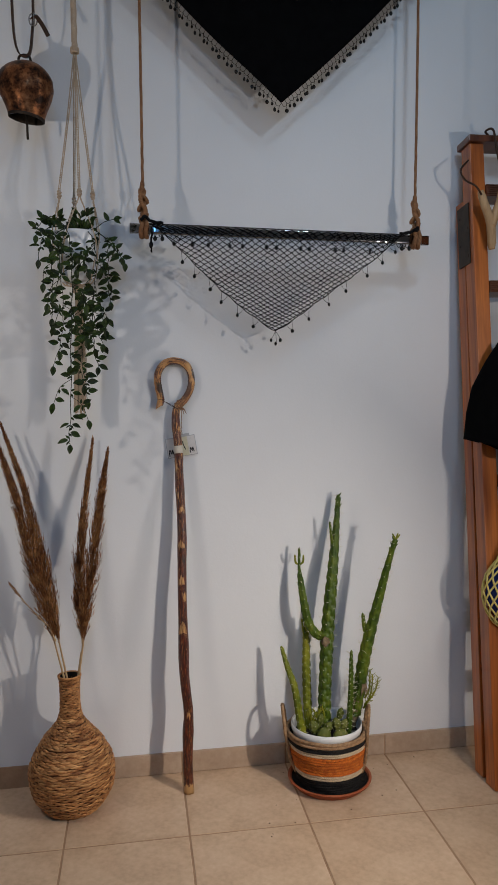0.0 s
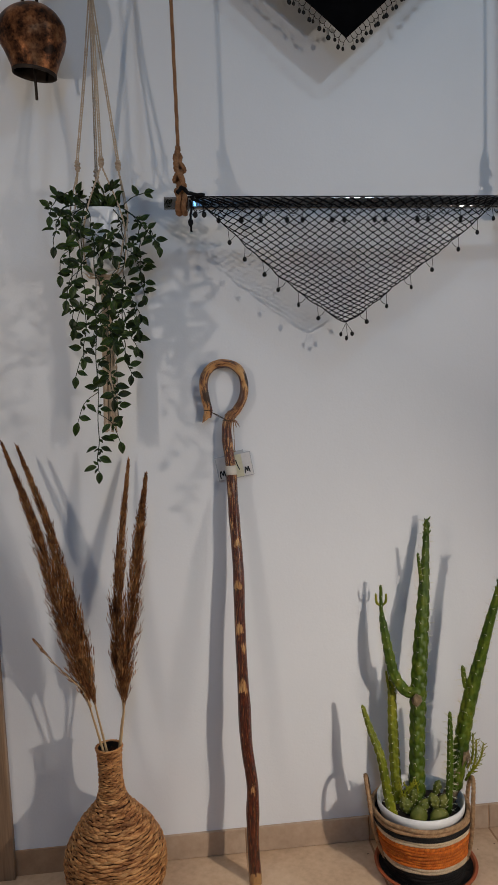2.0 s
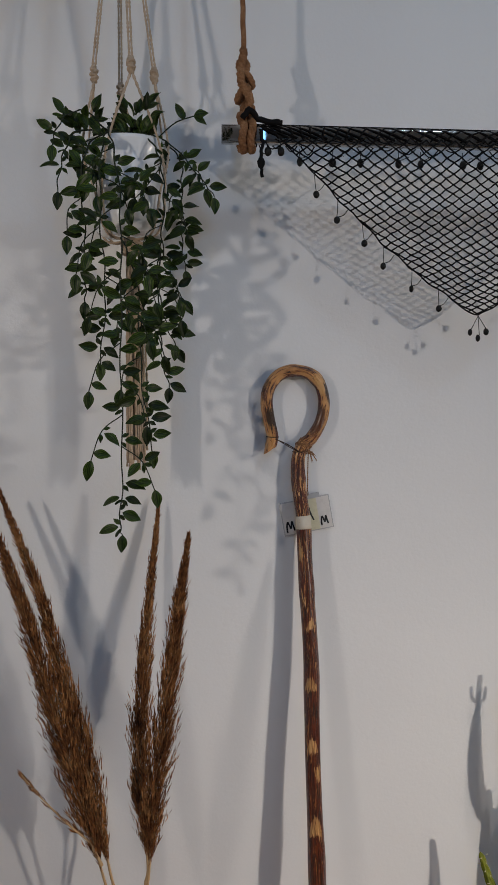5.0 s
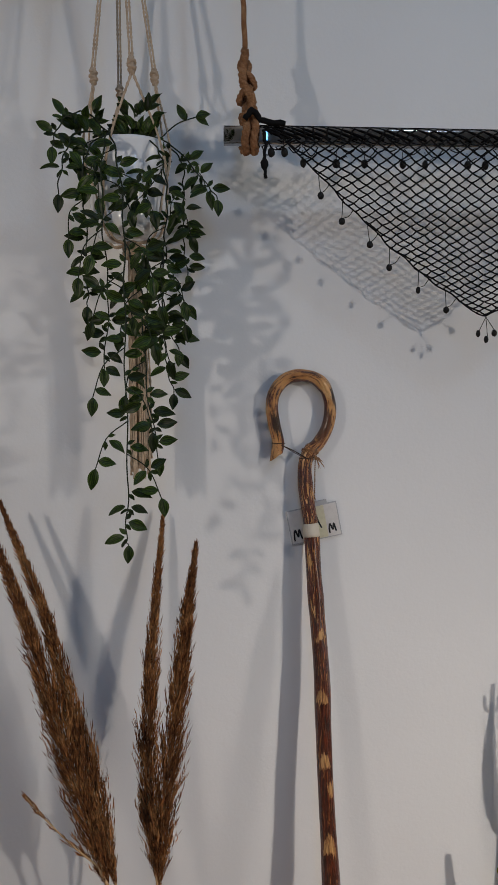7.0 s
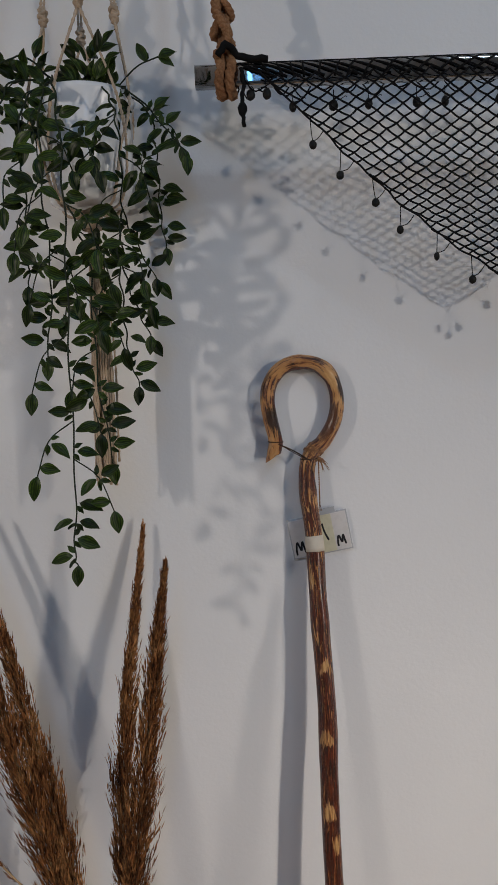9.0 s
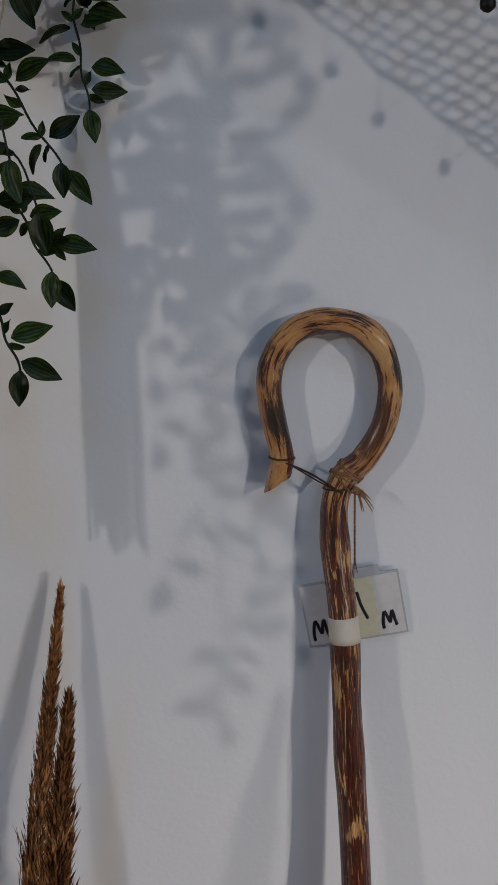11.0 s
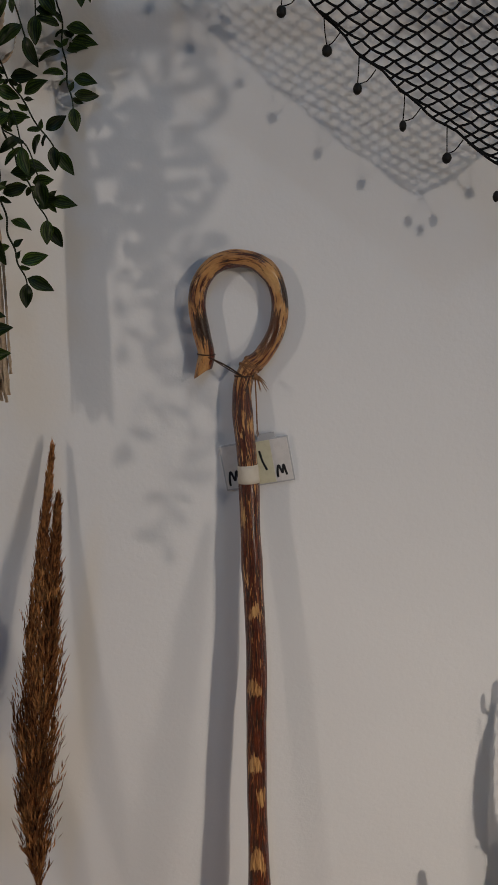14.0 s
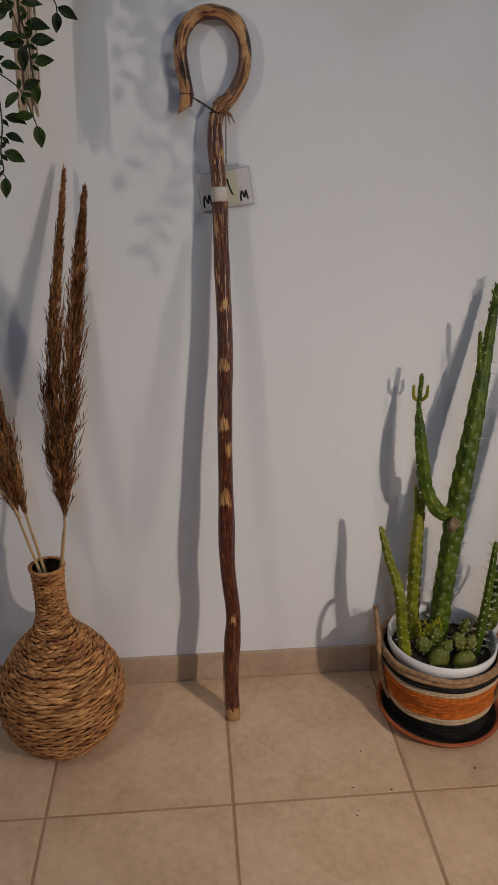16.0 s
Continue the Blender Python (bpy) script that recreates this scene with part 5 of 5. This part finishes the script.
def column(points, radii, material, parent, seed, knobs=6, pitch=0.030, name="stem", spines=True, length=0.014, teeth=0.0):
    """A fleshy stem with spiral rows of long knobs, each with an areole and spines."""
    rnd = random.Random(seed)
    n = max(24, int(np.linalg.norm(np.diff(np.array(points), axis=0), axis=1).sum() / 0.0025))
    body = spline(points, n)
    run = np.concatenate([[0], np.cumsum(np.linalg.norm(np.diff(body, axis=0), axis=1))])
    r = np.interp(np.linspace(0, 1, n), np.linspace(0, 1, len(radii)), radii)
    tip = np.minimum(1, np.sqrt(np.maximum(0.02, (run[-1] - run) / (r[-1] * 1.6 + 1e-6))))
    r = r * tip * 1.06
    sides = 30 if r.max() > 0.006 else 16

    def relief(i, k):
        a = k / sides * knobs
        best = 0
        lev = run[i] / pitch
        for col in (math.floor(a), math.floor(a) + 1):
            ph = lev + 0.5 * (col % 2)
            da, dv = (a - col), (ph % 1.0) - 0.5
            best = max(best, 1 - (da / 0.58) ** 2 - (dv / 0.62) ** 2)
        wild = 0.05 * noise.noise(Vector((math.cos(2 * math.pi * k / sides) * 2, math.sin(2 * math.pi * k / sides) * 2, run[i] * 60 + seed)))
        return 0.73 + wild + 0.36 * max(0, best) ** 0.7

    p, tan, s, u = frames_of(body)
    flesh = [tube(body, r, sides, relief=relief)]
    # small fleshy leaves that stand out near the growing tip
    for q in range(int(teeth * run[-1] / 0.004)):
        dist = run[-1] * (1 - teeth) + q * 0.004
        i = min(n - 1, int(np.searchsorted(run, dist)))
        a = q * 2.4
        out = math.cos(a) * s[i] + math.sin(a) * u[i]
        base = p[i] + out * r[i] * 0.8
        tip_at = base + (0.55 * out + 0.85 * tan[i]) * rnd.uniform(0.007, 0.012)
        flesh.append(tube(spline([base, (base + tip_at) / 2 + out * 0.001, tip_at], 5), [0.0022, 0.0024, 0.0020, 0.0014, 0.0005], 5))
    stem = part(name, joined(*flesh), material, parent)
    thorn = []
    if spines:
        for col in range(knobs):
            lev = rnd.random() * 0.1
            k0 = 0
            while True:
                dist = (k0 + 0.68 - 0.5 * (col % 2)) * pitch
                k0 += 1
                if dist < 0:
                    continue
                if dist > run[-1] - 0.003:
                    break
                i = min(n - 1, int(np.searchsorted(run, dist)))
                a = 2 * math.pi * col / knobs
                out = math.cos(a) * s[i] + math.sin(a) * u[i]
                at = p[i] + out * r[i] * 1.04
                thorn.append(blob(at, (0.0011, 0.0011, 0.0011), 1, 0, 4, 5))
                for q in range(rnd.choice((2, 2, 3))):
                    d = out + 0.7 * tan[i] * rnd.uniform(-0.2, 1) + 0.6 * np.cross(out, tan[i]) * rnd.uniform(-1, 1)
                    d /= np.linalg.norm(d)
                    thorn.append(tube([at, at + d * length * rnd.uniform(0.5, 1.25)], [0.00050, 0.00016], 3))
        part("spine_cover", joined(*thorn), SPINE, stem, "pale spines")["kind"] = "stuff"
    return stem


column([(0.566, 2.128, 0.13), (0.570, 2.136, 0.25), (0.578, 2.146, 0.36), (0.588, 2.156, 0.47), (0.607, 2.172, 0.62), (0.629, 2.203, 0.76), (0.6425, 2.220, 0.864)], [0.0175, 0.0185, 0.0180, 0.0190, 0.0180, 0.0145, 0.0090, 0.0055], CACTUS, cactus, 1, 6, 0.034, teeth=0.07)
column([(0.582, 2.140, 0.447), (0.562, 2.150, 0.443), (0.545, 2.157, 0.454), (0.527, 2.165, 0.488), (0.517, 2.174, 0.548), (0.511, 2.190, 0.611), (0.510, 2.200, 0.646), (0.512, 2.204, 0.706)], [0.0125, 0.0132, 0.0130, 0.0122, 0.0098, 0.0044, 0.0038], CACTUS, cactus, 2, 6, 0.026, "branch", length=0.008)
for dx, dz in ((-0.014, 0.022), (0.013, 0.020)):
    column([(0.511, 2.203, 0.652), (0.511 + dx * 0.85, 2.200, 0.662), (0.511 + dx, 2.200, 0.664 + dz)], [0.0030, 0.0032, 0.0024], YOUNG, cactus, 3, 4, 0.010, "shoot", False)
column([(0.526, 2.155, 0.13), (0.526, 2.178, 0.235), (0.527, 2.190, 0.34), (0.529, 2.197, 0.432), (0.530, 2.200, 0.488)], [0.0120, 0.0125, 0.0120, 0.0095, 0.0045], YOUNG, cactus, 4, 6, 0.024, length=0.007)
column([(0.525, 2.190, 0.425), (0.519, 2.190, 0.447), (0.514, 2.190, 0.488)], [0.0034, 0.0036, 0.0026], YOUNG, cactus, 5, 4, 0.014, "shoot", False)
column([(0.503, 2.105, 0.135), (0.488, 2.108, 0.20), (0.474, 2.115, 0.30), (0.457, 2.146, 0.36), (0.443, 2.163, 0.416)], [0.0105, 0.0105, 0.0095, 0.0075, 0.0045], YOUNG, cactus, 6, 6, 0.022, length=0.006)
column([(0.630, 2.092, 0.14), (0.637, 2.09, 0.24), (0.640, 2.088, 0.34), (0.641, 2.088, 0.415)], [0.0085, 0.0085, 0.0070, 0.0040], CACTUS, cactus, 7, 6, 0.017)
column([(0.664, 2.125, 0.200), (0.675, 2.118, 0.29), (0.690, 2.106, 0.40), (0.717, 2.088, 0.53), (0.747, 2.066, 0.67), (0.767, 2.050, 0.755)], [0.0150, 0.0175, 0.0180, 0.0160, 0.0125, 0.0085, 0.0065], CACTUS, cactus, 8, 6, 0.034, teeth=0.07)
column([(0.694, 2.100, 0.45), (0.687, 2.104, 0.475), (0.682, 2.106, 0.520)], [0.0060, 0.0062, 0.0045], CACTUS, cactus, 9, 4, 0.013, "shoot")
for k, (dx, dy, dz) in enumerate(((-0.010, 0, 0.012), (0.006, -0.004, 0.014), (0.015, 0.003, 0.008))):
    column([(0.766, 2.050, 0.748), (0.766 + dx, 2.050 + dy, 0.755 + dz)], [0.0030, 0.0020], YOUNG, cactus, 20 + k, 4, 0.008, "shoot", False)
column([(0.622, 2.190, 0.700), (0.611, 2.186, 0.722), (0.604, 2.184, 0.787)], [0.0040, 0.0044, 0.0034], CACTUS, cactus, 10, 4, 0.016, "shoot", True, 0.006)
rnd = random.Random(9)


def leafy_shoot(points, count, reach, seed):
    """A thin young shoot set all round with short needle-like leaves."""
    r = random.Random(seed)
    body = spline(points, 30)
    p, tan, s, u = frames_of(body)
    made = [tube(body, np.linspace(0.0034, 0.0016, 30), 7)]
    for q in range(count):
        i = min(29, int(3 + 27 * q / count))
        a = q * 2.4 + r.uniform(-0.4, 0.4)
        out = math.cos(a) * s[i] + math.sin(a) * u[i]
        way = (out + 0.8 * tan[i]) * reach * r.uniform(0.6, 1.1)
        made.append(tube(spline([p[i], p[i] + way * 0.55 - tan[i] * 0.001, p[i] + way], 5), [0.0010, 0.0011, 0.0010, 0.0008, 0.0004], 5))
    part("shoot", joined(*made), YOUNG, cactus, "thin leafy green shoot")


leafy_shoot([(0.684, 2.110, 0.225), (0.700, 2.104, 0.255), (0.708, 2.102, 0.290), (0.711, 2.102, 0.330)], 34, 0.012, 31)
leafy_shoot([(0.688, 2.110, 0.235), (0.706, 2.100, 0.262), (0.721, 2.098, 0.290), (0.727, 2.098, 0.322)], 30, 0.012, 32)
leafy_shoot([(0.690, 2.112, 0.255), (0.702, 2.106, 0.290), (0.704, 2.106, 0.345)], 26, 0.011, 33)
part("woody_base", tube(spline([(0.640, 2.150, 0.13), (0.650, 2.140, 0.165), (0.660, 2.128, 0.205), (0.668, 2.120, 0.25)], 20), [0.020 - 0.0003 * k for k in range(20)], 14, relief=lambda i, k: 1 + 0.12 * noise.noise(Vector((i * 0.6, k, 0)))), CORK, cactus, "brown corky woody base")
part("scar", blob((0.573, 2.128, 0.431), (0.012, 0.0050, 0.014), 6, 0.55, 10, 14), CORK, cactus, "dry brown scar")
part("dead_shoot", joined(blob((0.682, 2.106, 0.302), (0.008, 0.006, 0.014), 8, 0.5, 10, 12), *[tube(spline([(0.682 + 0.001 * q, 2.104, 0.308), (0.676 + 0.0028 * q, 2.099, 0.285 + 0.004 * (q % 3)), (0.672 + 0.0036 * q, 2.100, 0.262 + 0.006 * ((q * 5) % 4))], 7), [0.0026, 0.0024, 0.0021, 0.0018, 0.0014, 0.0010, 0.0006], 5) for q in range(7)]), CORK, cactus, "withered brown shoot")
for x, y, z, a, b in ((0.552, 2.074, 0.168, 0.021, 0.025), (0.600, 2.064, 0.164, 0.024, 0.024)):
    pad = part("pad", blob((x, y, z), (a, a * 0.62, b), int(x * 1000), 0.05, 14, 20), PAD, cactus, "smooth rounded young pad")
    dots = []
    for q in range(15):
        e, w = 0.35 + 2.4 * ((q * 0.618) % 1), q * 3.7
        dots.append(blob((x + a * math.sin(e) * math.cos(w), y + 0.62 * a * math.sin(e) * math.sin(w), z + b * math.cos(e)), (0.0009, 0.0009, 0.0009), q, 0, 4, 5))
    part("spine_cover", joined(*dots), SPINE, pad, "pale spines")["kind"] = "stuff"
for k, (x, y, z, a, b, tilt) in enumerate(((0.528, 2.098, 0.185, 0.014, 0.022, -0.4), (0.547, 2.098, 0.205, 0.010, 0.020, 0.1), (0.596, 2.094, 0.190, 0.013, 0.022, -0.25), (0.618, 2.090, 0.190, 0.011, 0.018, 0.3), (0.612, 2.110, 0.215, 0.009, 0.018, 0.3), (0.566, 2.080, 0.190, 0.011, 0.018, 0.5))):
    sx, sz = math.sin(tilt), math.cos(tilt)
    column([(x - sx * b, y, z - sz * b), (x, y, z), (x + sx * b * 0.98, y, z + sz * b * 0.98)], [a * 0.62, a * 0.95, a * 1.05, a * 0.95, a * 0.70], PAD, cactus, 80 + k, 7, 0.013, "pad", True, 0.0028)
for k in range(6):
    x, z = 0.520 + 0.007 * k, 0.190 + 0.01 * rnd.random()
    leafy_shoot([(x, 2.105, z), (x + rnd.uniform(-0.006, 0.006), 2.10, z + 0.024), (x + rnd.uniform(-0.012, 0.012), 2.098, z + 0.040 + 0.014 * rnd.random())], 16, 0.009, 60 + k)

# ---- folded wooden stepladder ----
def leaning(x, y0, y1, z0, z1):
    """The pose of a leg whose own z axis runs from the foot to the head."""
    d = Vector((0, y1 - y0, z1 - z0))
    return Matrix.Translation((x, y0, z0)) @ Matrix.Rotation(-math.atan2(y1 - y0, z1 - z0), 4, "X"), d.length


ladder = empty("step_ladder", (1.25, 2.02, 0), "folded varnished orange pine stepladder leaning on the wall", "ladder")


def leg(name, x0, x1, foot, head, depth, z1, label=""):
    m, length = leaning(0, foot, head, 0.0, z1)
    ob = part(name, slab(x0, x1, 0, depth, 0.004, length, 0.0025), PINE, ladder, label, smooth=False)
    ob.matrix_basis = m
    return ob


LX = 1.040
front = leg("front_leg", LX, LX + 0.045, 1.970, 2.154, 0.058, 1.925)
leg("front_leg", LX + 0.40, LX + 0.445, 1.970, 2.154, 0.058, 1.925)
leg("back_leg", LX + 0.001, LX + 0.044, 2.050, 2.200, 0.052, 1.765)
leg("back_leg", LX + 0.401, LX + 0.444, 2.050, 2.200, 0.052, 1.765)
m, _ = leaning(0, 1.970, 2.154, 0.0, 1.925)
for k in range(6):
    z = 0.33 + 0.292 * k
    bm = slab(LX + 0.046, LX + 0.399, -0.006, 0.068, z - 0.018, z + 0.018, 0.002)
    tread = part("tread", bm, TREAD, ladder, "dark ribbed wooden tread", smooth=False)
    tread.matrix_basis = m
    ribs = part("ribs", joined(*[tube([(LX + 0.046, -0.0065, z - 0.015 + 0.006 * q), (LX + 0.399, -0.0065, z - 0.015 + 0.006 * q)], 0.0018, 6) for q in range(6)]), TREAD, ladder)
    ribs.matrix_basis = m
cap = part("top_cap", slab(LX - 0.006, LX + 0.451, -0.012, 0.075, 1.936, 1.956, 0.003), TREAD, ladder, "dark brown top board", smooth=False)
cap.matrix_basis = m
hinge = part("hinge", slab(LX - 0.0035, LX + 0.0005, 0.020, 0.096, 1.575, 1.760, 0.001), BRASS, ladder, "dark metal hinge plate", smooth=False)
hinge.matrix_basis = m
for q in range(4):
    s = part("screw", blob((LX - 0.0038, 0.030 + 0.05 * (q % 2), 1.60 + 0.042 * q), (0.0016, 0.004, 0.004), q), BRASS, hinge)

# slingshot on its cord
sling = empty("slingshot", (1.075, 1.99, 1.60), "pale bare wooden slingshot hung on a brown cord", "slingshot")
SY = 2.092
part("fork", joined(tube(spline([(1.084, SY + 0.004, 1.598), (1.080, SY, 1.64), (1.074, SY - 0.004, 1.680), (1.056, SY - 0.006, 1.725), (1.044, SY - 0.004, 1.765)], 30), np.interp(np.linspace(0, 1, 30), [0, 0.1, 0.5, 0.9, 1], [0.009, 0.0125, 0.0135, 0.0115, 0.009]), 14), tube(spline([(1.078, SY - 0.004, 1.665), (1.090, SY - 0.004, 1.700), (1.106, SY - 0.004, 1.745), (1.110, SY - 0.004, 1.782)], 24), np.linspace(0.0135, 0.0095, 24), 14)), PLAINWOOD, sling)
part("cord", joined(tube(spline([(1.042, SY - 0.014, 1.752), (1.020, SY - 0.02, 1.775), (1.002, SY + 0.01, 1.800), (0.998, SY + 0.03, 1.835), (1.030, SY + 0.05, 1.87)], 24), 0.003, 7), tube(spline([(1.108, SY - 0.015, 1.765), (1.106, SY - 0.02, 1.80), (1.104, SY + 0.012, 1.88), (1.105, SY + 0.040, 1.958), (1.098, SY + 0.075, 1.966), (1.12, SY + 0.10, 1.962)], 30), 0.0035, 7)), LEATHER, sling, "dark brown cord")

# black shirt hung over the treads
shirt = empty("black_shirt", (1.22, 1.97, 1.0), "black short-sleeved shirt hung over the ladder", "shirt")


def shirt_ring(c, ax, az, tilt, n=36):
    return [(c[0] + ax * math.cos(a) * math.cos(tilt), c[1] + az * math.sin(a) + 0.004 * math.sin(5 * a + c[2] * 20), c[2] + ax * math.cos(a) * math.sin(tilt)) for a in np.linspace(0, 2 * math.pi, n + 1)[:-1]]


def loft(rings):
    n = len(rings[0])
    verts = [v for r in rings for v in r]
    faces = [(i * n + k, i * n + (k + 1) % n, (i + 1) * n + (k + 1) % n, (i + 1) * n + k) for i in range(len(rings) - 1) for k in range(n)]
    return verts, faces


SH = 2.010
torso = [shirt_ring((1.290, SH + 0.06 * (z - 0.7), z), w, d, 0) for z, w, d in ((0.62, 0.135, 0.030), (0.75, 0.135, 0.034), (0.95, 0.138, 0.036), (1.15, 0.142, 0.036), (1.28, 0.145, 0.033), (1.35, 0.120, 0.028), (1.39, 0.065, 0.024), (1.40, 0.050, 0.020))]
part("torso", loft(torso), CLOTH, shirt)
sleeve = []
for x, z, w, tilt in ((1.072, 1.010, 0.062, -22), (1.076, 1.09, 0.062, -22), (1.082, 1.165, 0.061, -25), (1.095, 1.235, 0.060, -32), (1.125, 1.288, 0.060, -42), (1.18, 1.333, 0.055, -60)):
    sleeve.append([(px, py + 3.0 * max(0.0, 1.050 - px), pz) for px, py, pz in shirt_ring((x, SH + 0.022, z), w, 0.028, math.radians(tilt), 28)])
part("sleeve", loft(sleeve), CLOTH, shirt)

# yellow net bag
bag = empty("net_bag", (1.13, 1.95, 0.55), "yellow crocheted net bag with a dark blue bundle inside", "bag")
GX, GY, GZ = 1.104, 2.004, 0.586
part("bundle", blob((GX, GY, GZ), (0.075, 0.05, 0.095), 3, 0.08, 16, 22), BLUE, bag, "dark blue fabric bundle")
yarn = []
for k in range(16):
    for lean in (1, -1):
        ln = []
        for q in range(15):
            th = 0.12 * math.pi + 0.86 * math.pi * q / 14
            a = 2 * math.pi * k / 16 + lean * q * 2 * math.pi / 32
            w = 1.0 if th > 0.5 * math.pi else 0.35 + 0.65 * math.sin(th)
            bumpy = 1.06
            ln.append((GX + bumpy * 0.083 * w * math.sin(max(th, 0.3)) * math.cos(a), GY + bumpy * 0.058 * w * math.sin(max(th, 0.3)) * math.sin(a), GZ + 0.005 + 0.118 * math.cos(th)))
        yarn.append(tube(ln, 0.0030, 5))
part("mesh", joined(*yarn), YARN, bag)
part("handle", joined(*[twisted(spline([(GX + dx, GY, GZ + 0.09), (GX + dx * 0.6 + 0.022, GY + 0.01, GZ + 0.18), (GX + dx * 0.3 + 0.070, GY + 0.03, GZ + 0.32), (GX + 0.12, GY + 0.05, GZ + 0.47)], 40), 0.0065, 14, 3, 5) for dx in (-0.045, 0.045)]), YARN, bag)

# soil crumbs on the tiles
rnd = random.Random(21)
for x, y in ((0.395, 2.02), (0.36, 1.935), (0.43, 1.925), (0.355, 1.875), (0.36, 1.885), (0.60, 1.96), (0.71, 2.015), (0.784, 2.183), (0.760, 2.035), (0.458, 2.036), (0.734, 2.169), (0.451, 2.196), (0.885, 2.215)):
    tagged(link("soil_crumb", blob((x, y, 0.0018), (rnd.uniform(0.001, 0.003), 0.0012, 0.0012), int(x * 1000), 0.4, 5, 7), CRUMB), "dark crumb of potting soil on the tiles", "crumb", "crumbs on the floor")

# ---- tiles and skirting pieces ----
def tile_mesh(w, d, h, bevel):
    bm = slab(-w / 2, w / 2, -d / 2, d / 2, -h, 0)
    top = [e for e in bm.edges if all(v.co.z > -1e-6 for v in e.verts)]
    bmesh.ops.bevel(bm, geom=top, offset=bevel, segments=2, profile=0.6, affect="EDGES")
    me = bpy.data.meshes.new("tile")
    bm.to_mesh(me)
    bm.free()
    me.materials.append(TILE)
    return me


GAP = 0.0055
whole, first = tile_mesh(TILE_W - GAP, TILE_W - GAP, 0.009, 0.0012), tile_mesh(TILE_W - GAP, WALL_Y - 0.005 - TILE_Y - GAP / 2, 0.009, 0.0012)
for i in range(-6, 6):
    x = TILE_X + TILE_W * (i + 0.5)
    ob = new("tile", first)
    ob.location = (x, (TILE_Y + GAP / 2 + WALL_Y - 0.005) / 2, 0)
    attach(ob, floor)
    for j in range(12):
        ob = new("tile", whole)
        ob.location = (x, TILE_Y - TILE_W * (j + 0.5), 0)
        attach(ob, floor)
spread = [], []
for i in range(-11, 12):
    for j in range(-1, 20):
        if not (-6 <= i < 6 and j < 12):
            x, y0, y1 = TILE_X + TILE_W * i, (TILE_Y - TILE_W * (j + 1) if j >= 0 else TILE_Y), (TILE_Y - TILE_W * j if j >= 0 else WALL_Y - 0.003)
            n = len(spread[0])
            g = GAP / 2
            spread[0].extend([(x + g, y0 + g, 0), (x + TILE_W - g, y0 + g, 0), (x + TILE_W - g, y1 - g, 0), (x + g, y1 - g, 0)])
            spread[0].extend([(a, b, -0.009) for a, b, _ in spread[0][n:n + 4]])
            spread[1].extend([(n, n + 1, n + 2, n + 3)] + [(n + k, n + 4 + k, n + 4 + (k + 1) % 4, n + (k + 1) % 4) for k in range(4)])
rest = link("tile_field", spread, TILE, floor, smooth=False)
rest["kind"] = "stuff"
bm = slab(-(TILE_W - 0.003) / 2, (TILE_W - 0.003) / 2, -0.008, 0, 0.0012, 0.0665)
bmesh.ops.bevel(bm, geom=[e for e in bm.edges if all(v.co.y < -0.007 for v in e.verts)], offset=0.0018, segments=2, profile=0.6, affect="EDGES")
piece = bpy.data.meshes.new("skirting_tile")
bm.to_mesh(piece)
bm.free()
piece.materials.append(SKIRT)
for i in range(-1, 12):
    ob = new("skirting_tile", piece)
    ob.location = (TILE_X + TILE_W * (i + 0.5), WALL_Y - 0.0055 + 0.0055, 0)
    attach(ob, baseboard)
